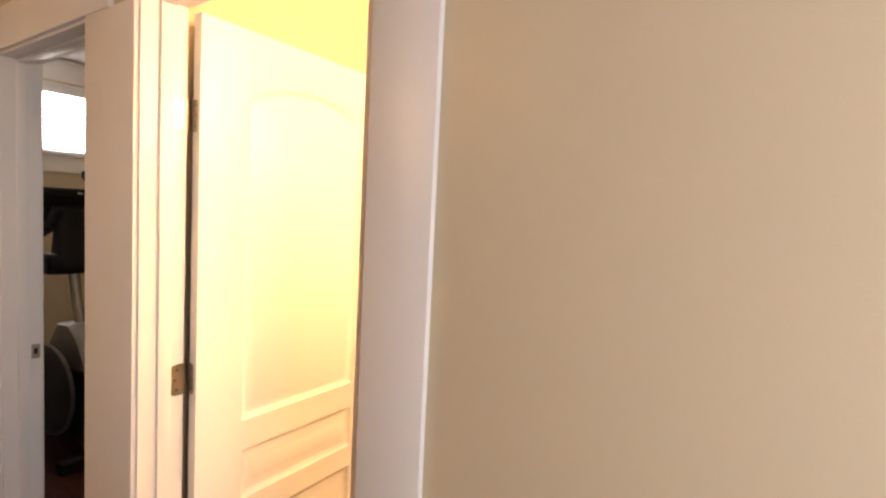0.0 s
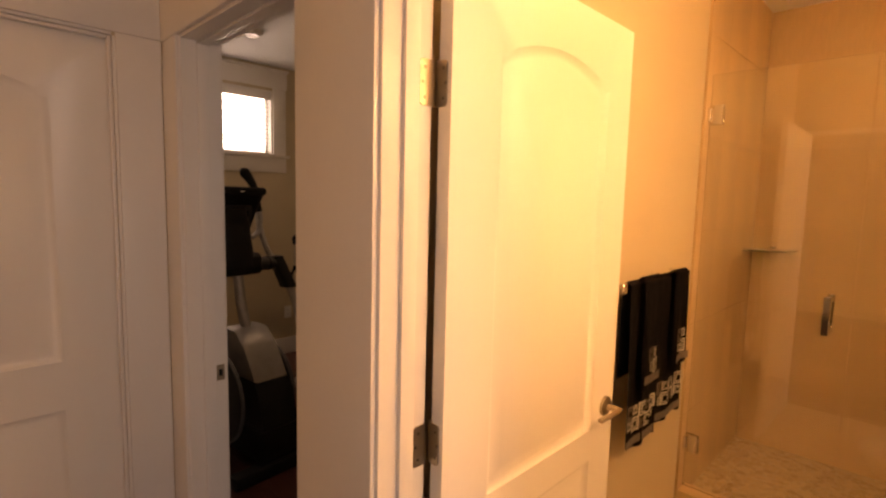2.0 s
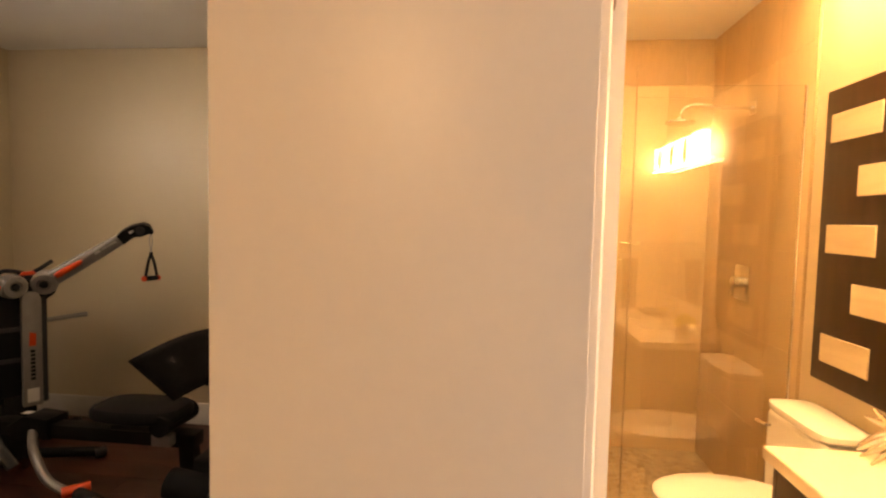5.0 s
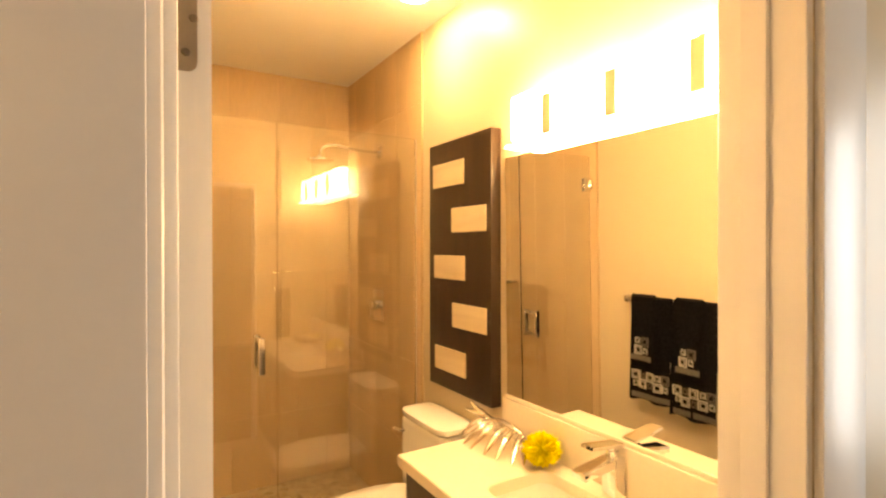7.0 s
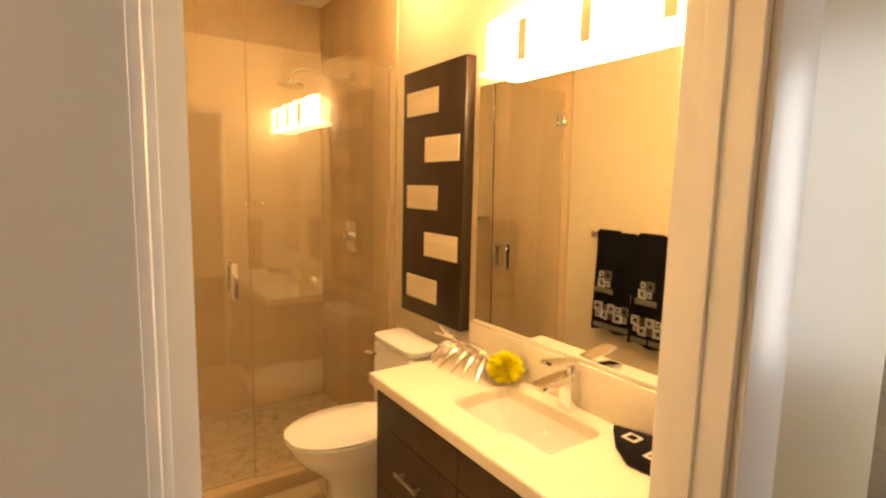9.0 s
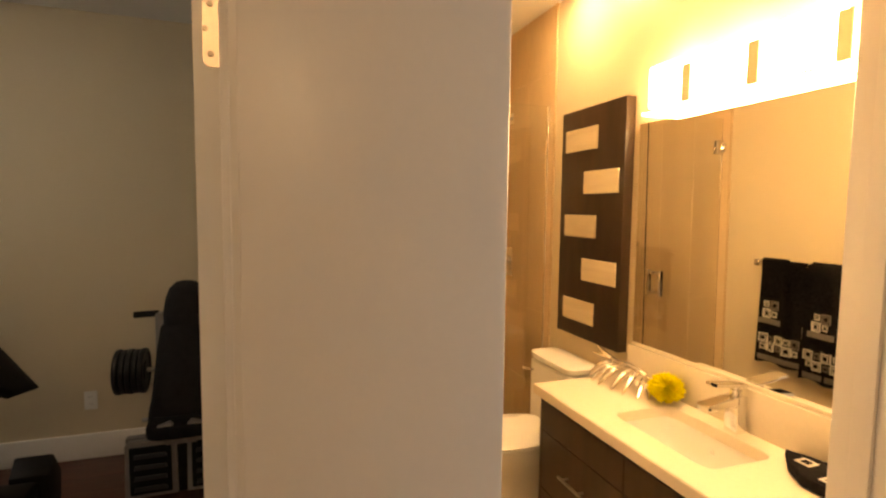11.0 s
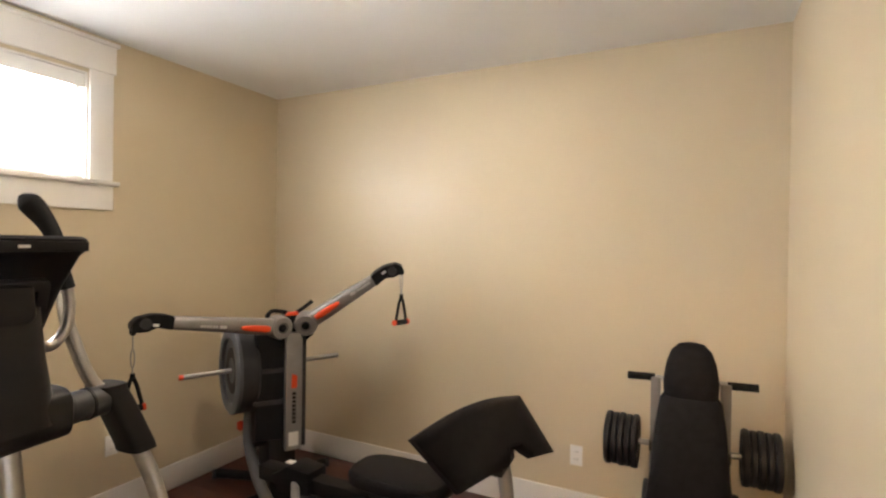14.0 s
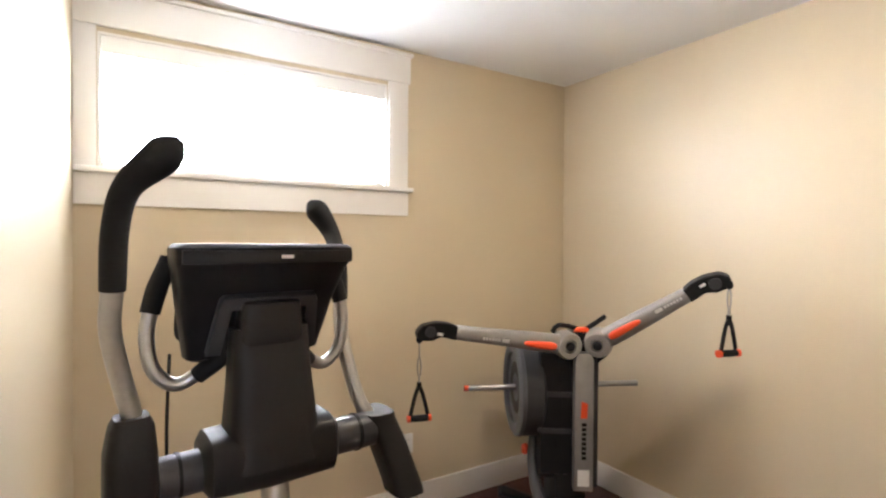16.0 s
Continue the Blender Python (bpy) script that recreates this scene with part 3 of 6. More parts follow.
win = thing("window_1", (GX0, (WY0 + WY1) / 2, WZ0), "high white-trimmed window, blown out by daylight", "window", kind="structure")
gx = GX0
part("side_casing", B(gx, WY1 + 0.004, WZ0, gx + 0.016, WY1 + 0.125, WZ1 + 0.02, 0.002, 2), M_TRIM, win)
part("side_casing", B(gx, 0.188, WZ0, gx + 0.016, WY0 - 0.004, WZ1 + 0.02, 0.002, 2), M_TRIM, win)
part("head_casing", B(gx, 0.188, WZ1 + 0.021, gx + 0.020, WY1 + 0.137, WZ1 + 0.170, 0.002, 2), M_TRIM, win)
part("head_cap", B(gx, 0.188, WZ1 + 0.170, gx + 0.034, WY1 + 0.150, WZ1 + 0.190, 0.003, 2), M_TRIM, win)
part("window_sill", B(gx - 0.10, 0.188, WZ0 - 0.024, gx + 0.040, WY1 + 0.150, WZ0 - 0.001, 0.004, 2), M_TRIM, win)
part("apron", B(gx, 0.188, WZ0 - 0.158, gx + 0.016, WY1 + 0.128, WZ0 - 0.025, 0.002, 2), M_TRIM, win)
for a in ((WY0 - 0.001, WZ0, WY0 + 0.010, WZ1), (WY1 - 0.010, WZ0, WY1 + 0.001, WZ1), (WY0, WZ1 - 0.010, WY1, WZ1 + 0.001)):
    part("lining", B(gx - 0.10, a[0], a[1], gx + 0.001, a[2], a[3], 0.001), M_TRIM, win)
fr = part("window_frame", B(gx - 0.088, WY0 + 0.01, WZ0, gx - 0.062, WY0 + 0.034, WZ1 - 0.01, 0.003), M_PLATE, win)
part("frame_bar", B(gx - 0.088, WY1 - 0.034, WZ0, gx - 0.062, WY1 - 0.01, WZ1 - 0.01, 0.003), M_PLATE, fr)
part("frame_bar", B(gx - 0.088, WY0 + 0.034, WZ0, gx - 0.062, WY1 - 0.034, WZ0 + 0.025, 0.003), M_PLATE, fr)
part("frame_bar", B(gx - 0.088, WY0 + 0.034, WZ1 - 0.035, gx - 0.062, WY1 - 0.034, WZ1 - 0.01, 0.003), M_PLATE, fr)
pane = part("pane", B(gx - 0.078, WY0 + 0.034, WZ0 + 0.025, gx - 0.072, WY1 - 0.034, WZ1 - 0.035), M_GLASS, win, smooth=False)
pane.visible_shadow = False
blind = thing("window_blind", (gx - 0.06, (WY0 + WY1) / 2, WZ1), "white horizontal slat blind, let down, in full daylight", "blind")
part("headrail", B(gx - 0.065, WY0 + 0.013, WZ1 - 0.055, gx - 0.012, WY1 - 0.013, WZ1 - 0.012, 0.004, 2), M_BLIND, blind)
part("valance", B(gx - 0.010, WY0 + 0.012, WZ1 - 0.085, gx - 0.002, WY1 - 0.012, WZ1 - 0.012, 0.003, 2), M_BLIND, blind)
slat = P([(-0.022, -0.0), (-0.011, 0.003), (0.0, 0.004), (0.011, 0.003), (0.022, 0.0), (0.022, -0.0014), (0.0, 0.0026), (-0.022, -0.0014)], WY0 + 0.016, WY1 - 0.016, "y")
slat_me = mesh_of("slat", slat, M_BLIND)
for k in range(13):
    s = new("slat", slat_me)
    s.parent = blind
    s.matrix_basis = PLACE[blind] @ pose(gx - 0.034, 0, WZ0 + 0.03 + k * 0.0385, 0, 12, 0)
part("bottom_rail", B(gx - 0.056, WY0 + 0.016, WZ0 + 0.002, gx - 0.012, WY1 - 0.016, WZ0 + 0.016, 0.003), M_BLIND, blind)
for y in (WY0 + 0.2, WY1 - 0.2):
    part("ladder_cord", T([(gx - 0.011, y, WZ1 - 0.05), (gx - 0.011, y, WZ0 + 0.01)], 0.0012, 5), M_BLIND, blind)
back = solo("backdrop", B(gx - 1.2, -2.5, 0.6, gx - 1.15, 4.5, 5.0), M_CEIL, "bright overcast daylight outside the window", "backdrop", "structure", False)
m = bpy.data.materials.new("outdoor_daylight")
m.use_nodes = True
m.node_tree.nodes["Principled BSDF"].inputs["Base Color"].default_value = (0.8, 0.85, 0.9, 1)
m.node_tree.nodes["Principled BSDF"].inputs["Emission Color"].default_value = (0.93, 0.97, 1.0, 1)
m.node_tree.nodes["Principled BSDF"].inputs["Emission Strength"].default_value = OUTSIDE
back.data.materials.clear()
back.data.materials.append(m)


def wall_plate(at, turn, blank=False):
    """A white wall socket plate of 70 by 115 mm; it faces -y before the turn."""
    d = thing("wall_outlet", pose(*at, 0, 0, turn), "white duplex wall outlet above the baseboard", "outlet", "gym wall outlets")
    p = part("cover_plate", B(-0.035, -0.006, -0.057, 0.035, 0, 0.057, 0.003, 2), M_PLATE, d)
    for z in (-0.021, 0.021):
        s = part("socket", P(oval(0, z, 0.017, 0.014, 20, 3), -0.0075, -0.0055, "y"), M_PLATE, d)
        part("slot", B(-0.008, -0.0080, z - 0.004, -0.006, -0.0074, z + 0.005), M_HOLE, s)
        part("slot", B(0.006, -0.0080, z - 0.004, 0.008, -0.0074, z + 0.005), M_HOLE, s)
    return d


wall_plate((-1.33, GY1, 0.358), 0)
wall_plate((GX0, 1.74, 0.40), 90)

lamp = thing("ceiling_lamp", (-1.98, 1.65, GZ), "round flush ceiling lamp with a lit opal dome", "ceiling lamp")
part("rim", lathe(bmesh.new(), [(0.155, 0), (0.162, -0.006), (0.162, -0.018), (0.150, -0.021)], 40, pose(-1.98, 1.65, GZ)), M_NICKEL, lamp)
part("dome", lathe(bmesh.new(), [(0.150, -0.018), (0.142, -0.032), (0.115, -0.046), (0.07, -0.055), (0.02, -0.058), (0.004, -0.0585)], 40, pose(-1.98, 1.65, GZ)), M_DOME, lamp)
det = thing("smoke_detector", (-2.80, 1.04, GZ), "round white smoke detector on the ceiling", "smoke detector")
part("body", lathe(bmesh.new(), [(0.065, 0), (0.068, -0.008), (0.062, -0.026), (0.04, -0.036), (0.01, -0.038)], 32, pose(-2.80, 1.04, GZ)), M_PLATE, det)
part("grille_ring", lathe(bmesh.new(), [(0.047, -0.030), (0.052, -0.0335), (0.047, -0.0375)], 32, pose(-2.80, 1.04, GZ)), M_STEEL, det)

# ---- bathroom: shower ----
curb = solo("shower_curb", B(BX0, GLASS_Y - 0.05, -0.006, BX1, GLASS_Y + 0.06, 0.075, 0.004, 2), M_TILE, "low beige tiled shower curb", "shower curb", "structure")
solo("shower_floor", B(BX0, GLASS_Y + 0.06, -0.006, BX1, BY1, 0.012), M_PEBBLE, "small pebble mosaic shower floor", "shower floor", "structure", False)
shower = thing("shower_enclosure", (0.5, GLASS_Y, 0.075), "frameless clear glass shower screen and door", "shower screen")
SPLIT, GT, GB = 0.495, 2.125, 0.082
fixed = part("fixed_panel", B(SPLIT + 0.003, GLASS_Y - 0.005, GB, BX1 - 0.012, GLASS_Y + 0.005, GT), M_SCREEN, shower, smooth=False)
gdoor = part("glass_door", B(BX0 + 0.016, GLASS_Y - 0.005, GB + 0.008, SPLIT - 0.003, GLASS_Y + 0.005, GT), M_SCREEN, shower, smooth=False)
fixed.visible_shadow = gdoor.visible_shadow = False
for z in (1.938, 0.32):
    hb = part("glass_hinge", B(BX0 + 0.012, GLASS_Y - 0.017, z - 0.045, BX0 + 0.075, GLASS_Y - 0.0055, z + 0.045, 0.003, 2), M_CHROME, gdoor, "chrome glass hinge")
    part("glass_hinge", B(BX0, GLASS_Y - 0.028, z - 0.030, BX0 + 0.024, GLASS_Y + 0.02, z + 0.030, 0.003, 2), M_CHROME, gdoor, "chrome wall bracket of the hinge")
    part("glass_hinge", B(BX0 + 0.012, GLASS_Y + 0.0055, z - 0.045, BX0 + 0.075, GLASS_Y + 0.017, z + 0.045, 0.003, 2), M_CHROME, gdoor)
for sgn in (-1, 1):
    y = GLASS_Y + sgn * 0.005
    bm = bmesh.new()
    box(bm, 0.405, y + sgn * 0.001, 0.995, 0.427, y + sgn * 0.042, 1.015, 0.002)
    box(bm, 0.405, y + sgn * 0.001, 1.125, 0.427, y + sgn * 0.042, 1.145, 0.002)
    box(bm, 0.402, y + sgn * 0.038, 0.988, 0.430, y + sgn * 0.058, 1.152, 0.003)
    part("pull_handle", bm, M_CHROME, gdoor, "square chrome pull handle")
part("wall_channel", B(BX1 - 0.016, GLASS_Y - 0.012, GB, BX1 - 0.001, GLASS_Y + 0.012, GT, 0.002), M_CHROME, shower, "slim metal channel")
part("edge_strip", B(BX0 + 0.0005, TILE_Y - 0.008, 0.0, BX0 + 0.011, TILE_Y, BZ), M_GROUT, shower, "thin beige tile edge")
part("edge_strip", B(BX1 - 0.011, TILE_Y - 0.008, 0.0, BX1 - 0.0005, TILE_Y, BZ), M_GROUT, shower, "thin beige tile edge")

v = thing("shower_valve", (BX1 - 0.012, 2.52, 1.2), "square chrome shower valve with a lever", "shower valve")
part("plate", B(BX1 - 0.016, 2.44, 1.10, BX1 - 0.0105, 2.60, 1.29, 0.004, 2), M_CHROME, v)
part("knob", lathe(bmesh.new(), [(0.03, 0), (0.03, 0.045), (0.024, 0.05)], 24, pose(BX1 - 0.016, 2.52, 1.2, 0, -90, 0)), M_CHROME, v)
part("lever", B(BX1 - 0.066, 2.512, 1.12, BX1 - 0.052, 2.528, 1.205, 0.004), M_CHROME, v)
h = thing("showerhead", (BX1 - 0.012, 2.50, 2.13), "curved chrome shower arm with a round head", "shower head")
part("flange", B(BX1 - 0.016, 2.465, 2.095, BX1 - 0.0105, 2.535, 2.165, 0.004), M_CHROME, h)
part("arm", T(curve([(BX1 - 0.014, 2.50, 2.13), (1.08, 2.50, 2.13), (0.93, 2.50, 2.145), (0.86, 2.50, 2.12), (0.845, 2.50, 2.06)], 6), 0.009, 12), M_CHROME, h)
part("head", lathe(bmesh.new(), [(0.015, 0.03), (0.02, 0.015), (0.075, 0.006), (0.078, -0.004), (0.07, -0.008)], 32, pose(0.845, 2.50, 2.05)), M_CHROME, h)
sh = thing("corner_shelf", (BX0, BY1, 1.25), "glass corner shelf with a chrome rail", "shelf")
arc = [(BX0 + 0.012, BY1 - 0.012)] + [(BX0 + 0.012 + 0.23 * math.cos(w), BY1 - 0.012 - 0.23 * math.sin(w)) for w in (math.pi / 2 * j / 12 for j in range(13))]
part("shelf_glass", P(arc, 1.246, 1.254, "z"), M_EDGE, sh)
part("rail", T([(x, y, 1.262) for x, y in arc[1:]], 0.006, 8), M_CHROME, sh, "chrome rail")
part("bracket", B(BX0 + 0.10, BY1 - 0.030, 1.235, BX0 + 0.14, BY1 - 0.011, 1.275, 0.003), M_CHROME, sh)

# ---- bathroom: vanity ----
VX, VY0, VY1, CT = 0.785, WALL_T + 0.006, 1.30, 0.795
cab = thing("vanity_cabinet", (1.0, 0.7, 0), "espresso wood vanity cabinet with steel bar pulls", "vanity")
part("body", B(VX + 0.02, VY0, 0.10, BX1 - 0.002, VY1 - 0.018, 0.60, 0.001), M_ESPRESSO, cab)
part("side_panel", B(VX, VY1 - 0.018, 0.0, BX1 - 0.002, VY1, CT - 0.040, 0.001), M_ESPRESSO, cab)
part("top_rail", B(VX, VY0, CT - 0.062, VX + 0.018, VY1 - 0.018, CT - 0.040, 0.001), M_ESPRESSO, cab)
part("toe_kick", B(VX + 0.06, VY0, 0.0, VX + 0.07, VY1 - 0.018, 0.10), M_ESPRESSO, cab)


def front(name, y0, y1, z0, z1):
    return part(name, B(VX, y0, z0, VX + 0.0195, y1, z1, 0.0018), M_ESPRESSO, cab)


def pull(owner, y, z, upright):
    L = 0.075
    bm = bmesh.new()
    e = (0, 0, L) if upright else (0, L, 0)
    tube(bm, [(VX - 0.028, y - e[1], z - e[2]), (VX - 0.028, y + e[1], z + e[2])], 0.006, 12)
    for s in (-0.7, 0.7):
        tube(bm, [(VX + 0.002, y + s * e[1], z + s * e[2]), (VX - 0.028, y + s * e[1], z + s * e[2])], 0.0045, 10)
    part("bar_pull", bm, M_STEEL, owner, "brushed steel bar pull")


YS = 0.765
front("false_front", VY0 + 0.002, YS - 0.0015, 0.605, CT - 0.065)
front("drawer", YS + 0.0015, VY1 - 0.0195, 0.605, CT - 0.065)
for z0, z1 in ((0.352, 0.602), (0.102, 0.349)):
    f = front("drawer", YS + 0.0015, VY1 - 0.0195, z0, z1)
    pull(f, (YS + VY1) / 2, (z0 + z1) / 2 + 0.01, False)
f = front("cabinet_door", 0.44, YS - 0.0015, 0.102, 0.602)
pull(f, YS - 0.035, 0.45, True)
f = front("cabinet_door", VY0 + 0.002, 0.437, 0.102, 0.602)
pull(f, 0.40, 0.45, True)

# worktop with a cut-out, basin below it
SX0, SX1, SY0, SY1 = 0.875, 1.136, 0.515, 0.945
top = thing("countertop", (1.0, 0.7, CT), "cream quartz vanity top with an undermount basin cut-out", "countertop")
bm = bmesh.new()
outer = [(0.758, VY0), (BX1 - 0.002, VY0), (BX1 - 0.002, 1.318), (0.758, 1.318)]
hole = oval((SX0 + SX1) / 2, (SY0 + SY1) / 2, (SX1 - SX0) / 2, (SY1 - SY0) / 2, 40, 9)
rings = {}
for z in (CT, CT - 0.04):
    a = [bm.verts.new((x, y, z)) for x, y in outer]
    b = [bm.verts.new((x, y, z)) for x, y in hole]
    es = [bm.edges.new((q[i], q[(i + 1) % len(q)])) for q in (a, b) for i in range(len(q))]
    bmesh.ops.triangle_fill(bm, edges=es, use_beauty=True, use_dissolve=False)
    rings[z] = (a, b)
for k in (0, 1):
    q, s = rings[CT][k], rings[CT - 0.04][k]
    for i in range(len(q)):
        bm.faces.new((q[i], q[(i + 1) % len(q)], s[(i + 1) % len(q)], s[i]))
bmesh.ops.bevel(bm, geom=[e for e in bm.edges if all(abs(v.co.z - CT) < 1e-5 for v in e.verts) and len(e.link_faces) == 2 and abs(e.calc_face_angle(0)) > 1], offset=0.003, segments=2, affect="EDGES")
part("slab", bm, M_QUARTZ, top)
part("backsplash", B(BX1 - 0.022, VY0, CT + 0.0005, BX1 - 0.0015, 1.275, 0.945, 0.002, 2), M_QUARTZ, top, "cream backsplash below the mirror")
basin = thing("basin", (1.0, 0.72, CT - 0.04), "white rectangular undermount basin", "basin")
bm = bmesh.new()
cxm, cym, hx, hy = (SX0 + SX1) / 2, (SY0 + SY1) / 2, (SX1 - SX0) / 2, (SY1 - SY0) / 2
prof = [(1.03, -0.041), (0.98, -0.06), (0.93, -0.11), (0.80, -0.150), (0.45, -0.165), (0.06, -0.170)]
vs = [[bm.verts.new((x, y, CT + z)) for x, y in oval(cxm, cym, hx * k, hy * k, 40, 7 if k > 0.7 else 3)] for k, z in prof]
for q, s in zip(vs, vs[1:]):
    for i in range(40):
        bm.faces.new((q[i], q[(i + 1) % 40], s[(i + 1) % 40], s[i]))
bm.faces.new(vs[-1])
part("bowl", bm, M_PORC, basin)
part("drain", lathe(bmesh.new(), [(0.022, 0), (0.022, 0.003), (0.016, 0.004)], 24, pose(cxm, cym, CT - 0.1695)), M_CHROME, basin)
part("overflow", lathe(bmesh.new(), [(0.009, 0), (0.009, 0.003)], 16, pose(SX1 - 0.013, cym, CT - 0.085, 0, -90, 0)), M_CHROME, basin)
fa = thing("faucet", (1.17, 0.69, CT), "square chrome single-lever basin faucet", "faucet")
fy = 0.690
part("body", B(1.152, fy - 0.025, CT + 0.0005, 1.196, fy + 0.025, CT + 0.128, 0.003, 2), M_CHROME, fa)
part("spout", P([(1.160, CT + 0.100), (1.160, CT + 0.128), (1.030, CT + 0.112), (1.026, CT + 0.106), (1.028, CT + 0.090)], fy - 0.025, fy + 0.025, "y", 0.002), M_CHROME, fa)
part("cartridge", lathe(bmesh.new(), [(0.019, 0), (0.019, 0.018), (0.013, 0.020), (0.013, 0.028)], 24, pose(1.172, fy, CT + 0.128)), M_CHROME, fa)
part("lever", P([(1.196, CT + 0.154), (1.196, CT + 0.166), (1.062, CT + 0.181), (1.060, CT + 0.171)], fy - 0.024, fy + 0.024, "y", 0.003), M_CHROME, fa)
mir = thing("mirror", (BX1, 0.7, 0.95), "large frameless wall mirror above the vanity", "mirror")
part("mirror_glass", P([(BX1 - 0.009, 0.962), (BX1 - 0.0025, 0.962), (BX1 - 0.0115, 1.908), (BX1 - 0.018, 1.908)], VY0 + 0.004, 1.258, "y"), M_MIRROR, mir, smooth=False)
part("mirror_channel", B(BX1 - 0.014, VY0 + 0.004, 0.9465, BX1 - 0.0015, 1.262, 0.9615, 0.002), M_QUARTZ, mir, "pale ledge that carries the mirror")

# vanity lamp: bar with four opal shades
vl = thing("vanity_lamp", (BX1, 0.7, 1.95), "vanity light bar with four lit square opal shades", "wall lamp")
# the tray emits in place of the light it catches from the shades
part("tray", B(BX1 - 0.112, 0.14, 1.917, BX1 - 0.026, 1.140, 1.926, 0.003, 2), M_SHADE, vl, "opal glass tray, given a glow for the shades' light on it")
# pale strips coloured like the lit wall seen in the gaps between shades
for y in (0.3785, 0.6415, 0.9045):
    part("post", B(BX1 - 0.128, y - 0.020, 1.929, BX1 - 0.114, y + 0.020, 2.060, 0.002), M_GAP, vl, "pale strip standing in for the gap between shades")
part("back_plate", B(BX1 - 0.017, 0.45, 1.935, BX1 - 0.0015, 0.89, 2.05, 0.004, 2), M_CHROME, vl)
for y in (0.55, 0.79):
    part("bracket", B(BX1 - 0.05, y - 0.012, 1.929, BX1 - 0.018, y + 0.012, 1.96, 0.002), M_CHROME, vl)
for k in range(4):
    y = 0.247 + k * 0.263
    part("shade", P(oval(BX1 - 0.074, y, 0.036, 0.097, 32, 2.6), 1.946, 2.098, "z", 0.004), M_SHADE, vl, "lit opal glass shade")
    part("lamp_holder", B(BX1 - 0.085, y - 0.025, 1.9265, BX1 - 0.045, y + 0.025, 1.9455), M_CHROME, vl)

# wall panel of dark wood with five pale inlays
pn = thing("wall_panel", (BX1, 1.54, 0.9), "dark espresso wood wall panel with five pale inlays", "wall art")
part("board", B(BX1 - 0.050, 1.308, 0.895, BX1 - 0.001, 1.812, 2.040, 0.002, 2), M_ESPRESSO, pn)
for k, (y0, y1) in enumerate(((1.505, 1.772), (1.340, 1.605), (1.498, 1.762), (1.338, 1.600), (1.492, 1.755))):
    z = 1.888 - k * 0.2145
    part("inlay", B(BX1 - 0.056, y0, z - 0.055, BX1 - 0.0495, y1, z + 0.055, 0.002), M_PALE, pn, "pale wood inlay")

# toilet
to = thing("toilet", (0.9, 1.66, 0), "white two-piece toilet with its lid closed", "toilet")
ty = 1.66
bm = bmesh.new()


def ring(cx, rx, ry, z, p=2.3):
    return [(x, y, z) for x, y in oval(cx, ty, rx, ry, 28, p)]


loft(bm, [ring(0.93, 0.205, 0.112, 0.0, 3), ring(0.93, 0.205, 0.110, 0.03, 3), ring(0.925, 0.195, 0.098, 0.10, 2.8), ring(0.915, 0.195, 0.098, 0.19, 2.6), ring(0.880, 0.225, 0.125, 0.255), ring(0.840, 0.252, 0.162, 0.315), ring(0.822, 0.266, 0.178, 0.36), ring(0.82, 0.270, 0.182, 0.395)])
part("bowl", bm, M_PORC, to)
bm = bmesh.new()
loft(bm, [ring(0.815, 0.275, 0.187, 0.398), ring(0.815, 0.278, 0.190, 0.408), ring(0.815, 0.275, 0.187, 0.416)])
part("seat", bm, M_PORC, to)
bm = bmesh.new()
loft(bm, [ring(0.815, 0.274, 0.186, 0.419), ring(0.815, 0.277, 0.189, 0.428), ring(0.82, 0.262, 0.175, 0.440), ring(0.83, 0.15, 0.10, 0.446)])
part("lid", bm, M_PORC, to)
part("tank", B(1.035, ty - 0.19, 0.40, BX1 - 0.012, ty + 0.19, 0.745, 0.03, 3), M_PORC, to)
bm = bmesh.new()
loft(bm, [[(x, y, z) for x, y in oval(1.125, ty, a, b, 32, 5)] for a, b, z in ((0.095, 0.198, 0.746), (0.100, 0.205, 0.755), (0.098, 0.203, 0.775), (0.07, 0.17, 0.786))])
part("tank_lid", bm, M_PORC, to)
part("flush_lever", T([(1.035, ty + 0.15, 0.68), (1.02, ty + 0.15, 0.68), (1.015, ty + 0.22, 0.672)], 0.007, 8), M_CHROME, to, "chrome flush lever")
part("foot", B(1.02, ty - 0.10, 0.0, 1.19, ty + 0.10, 0.40, 0.02, 2), M_PORC, to)


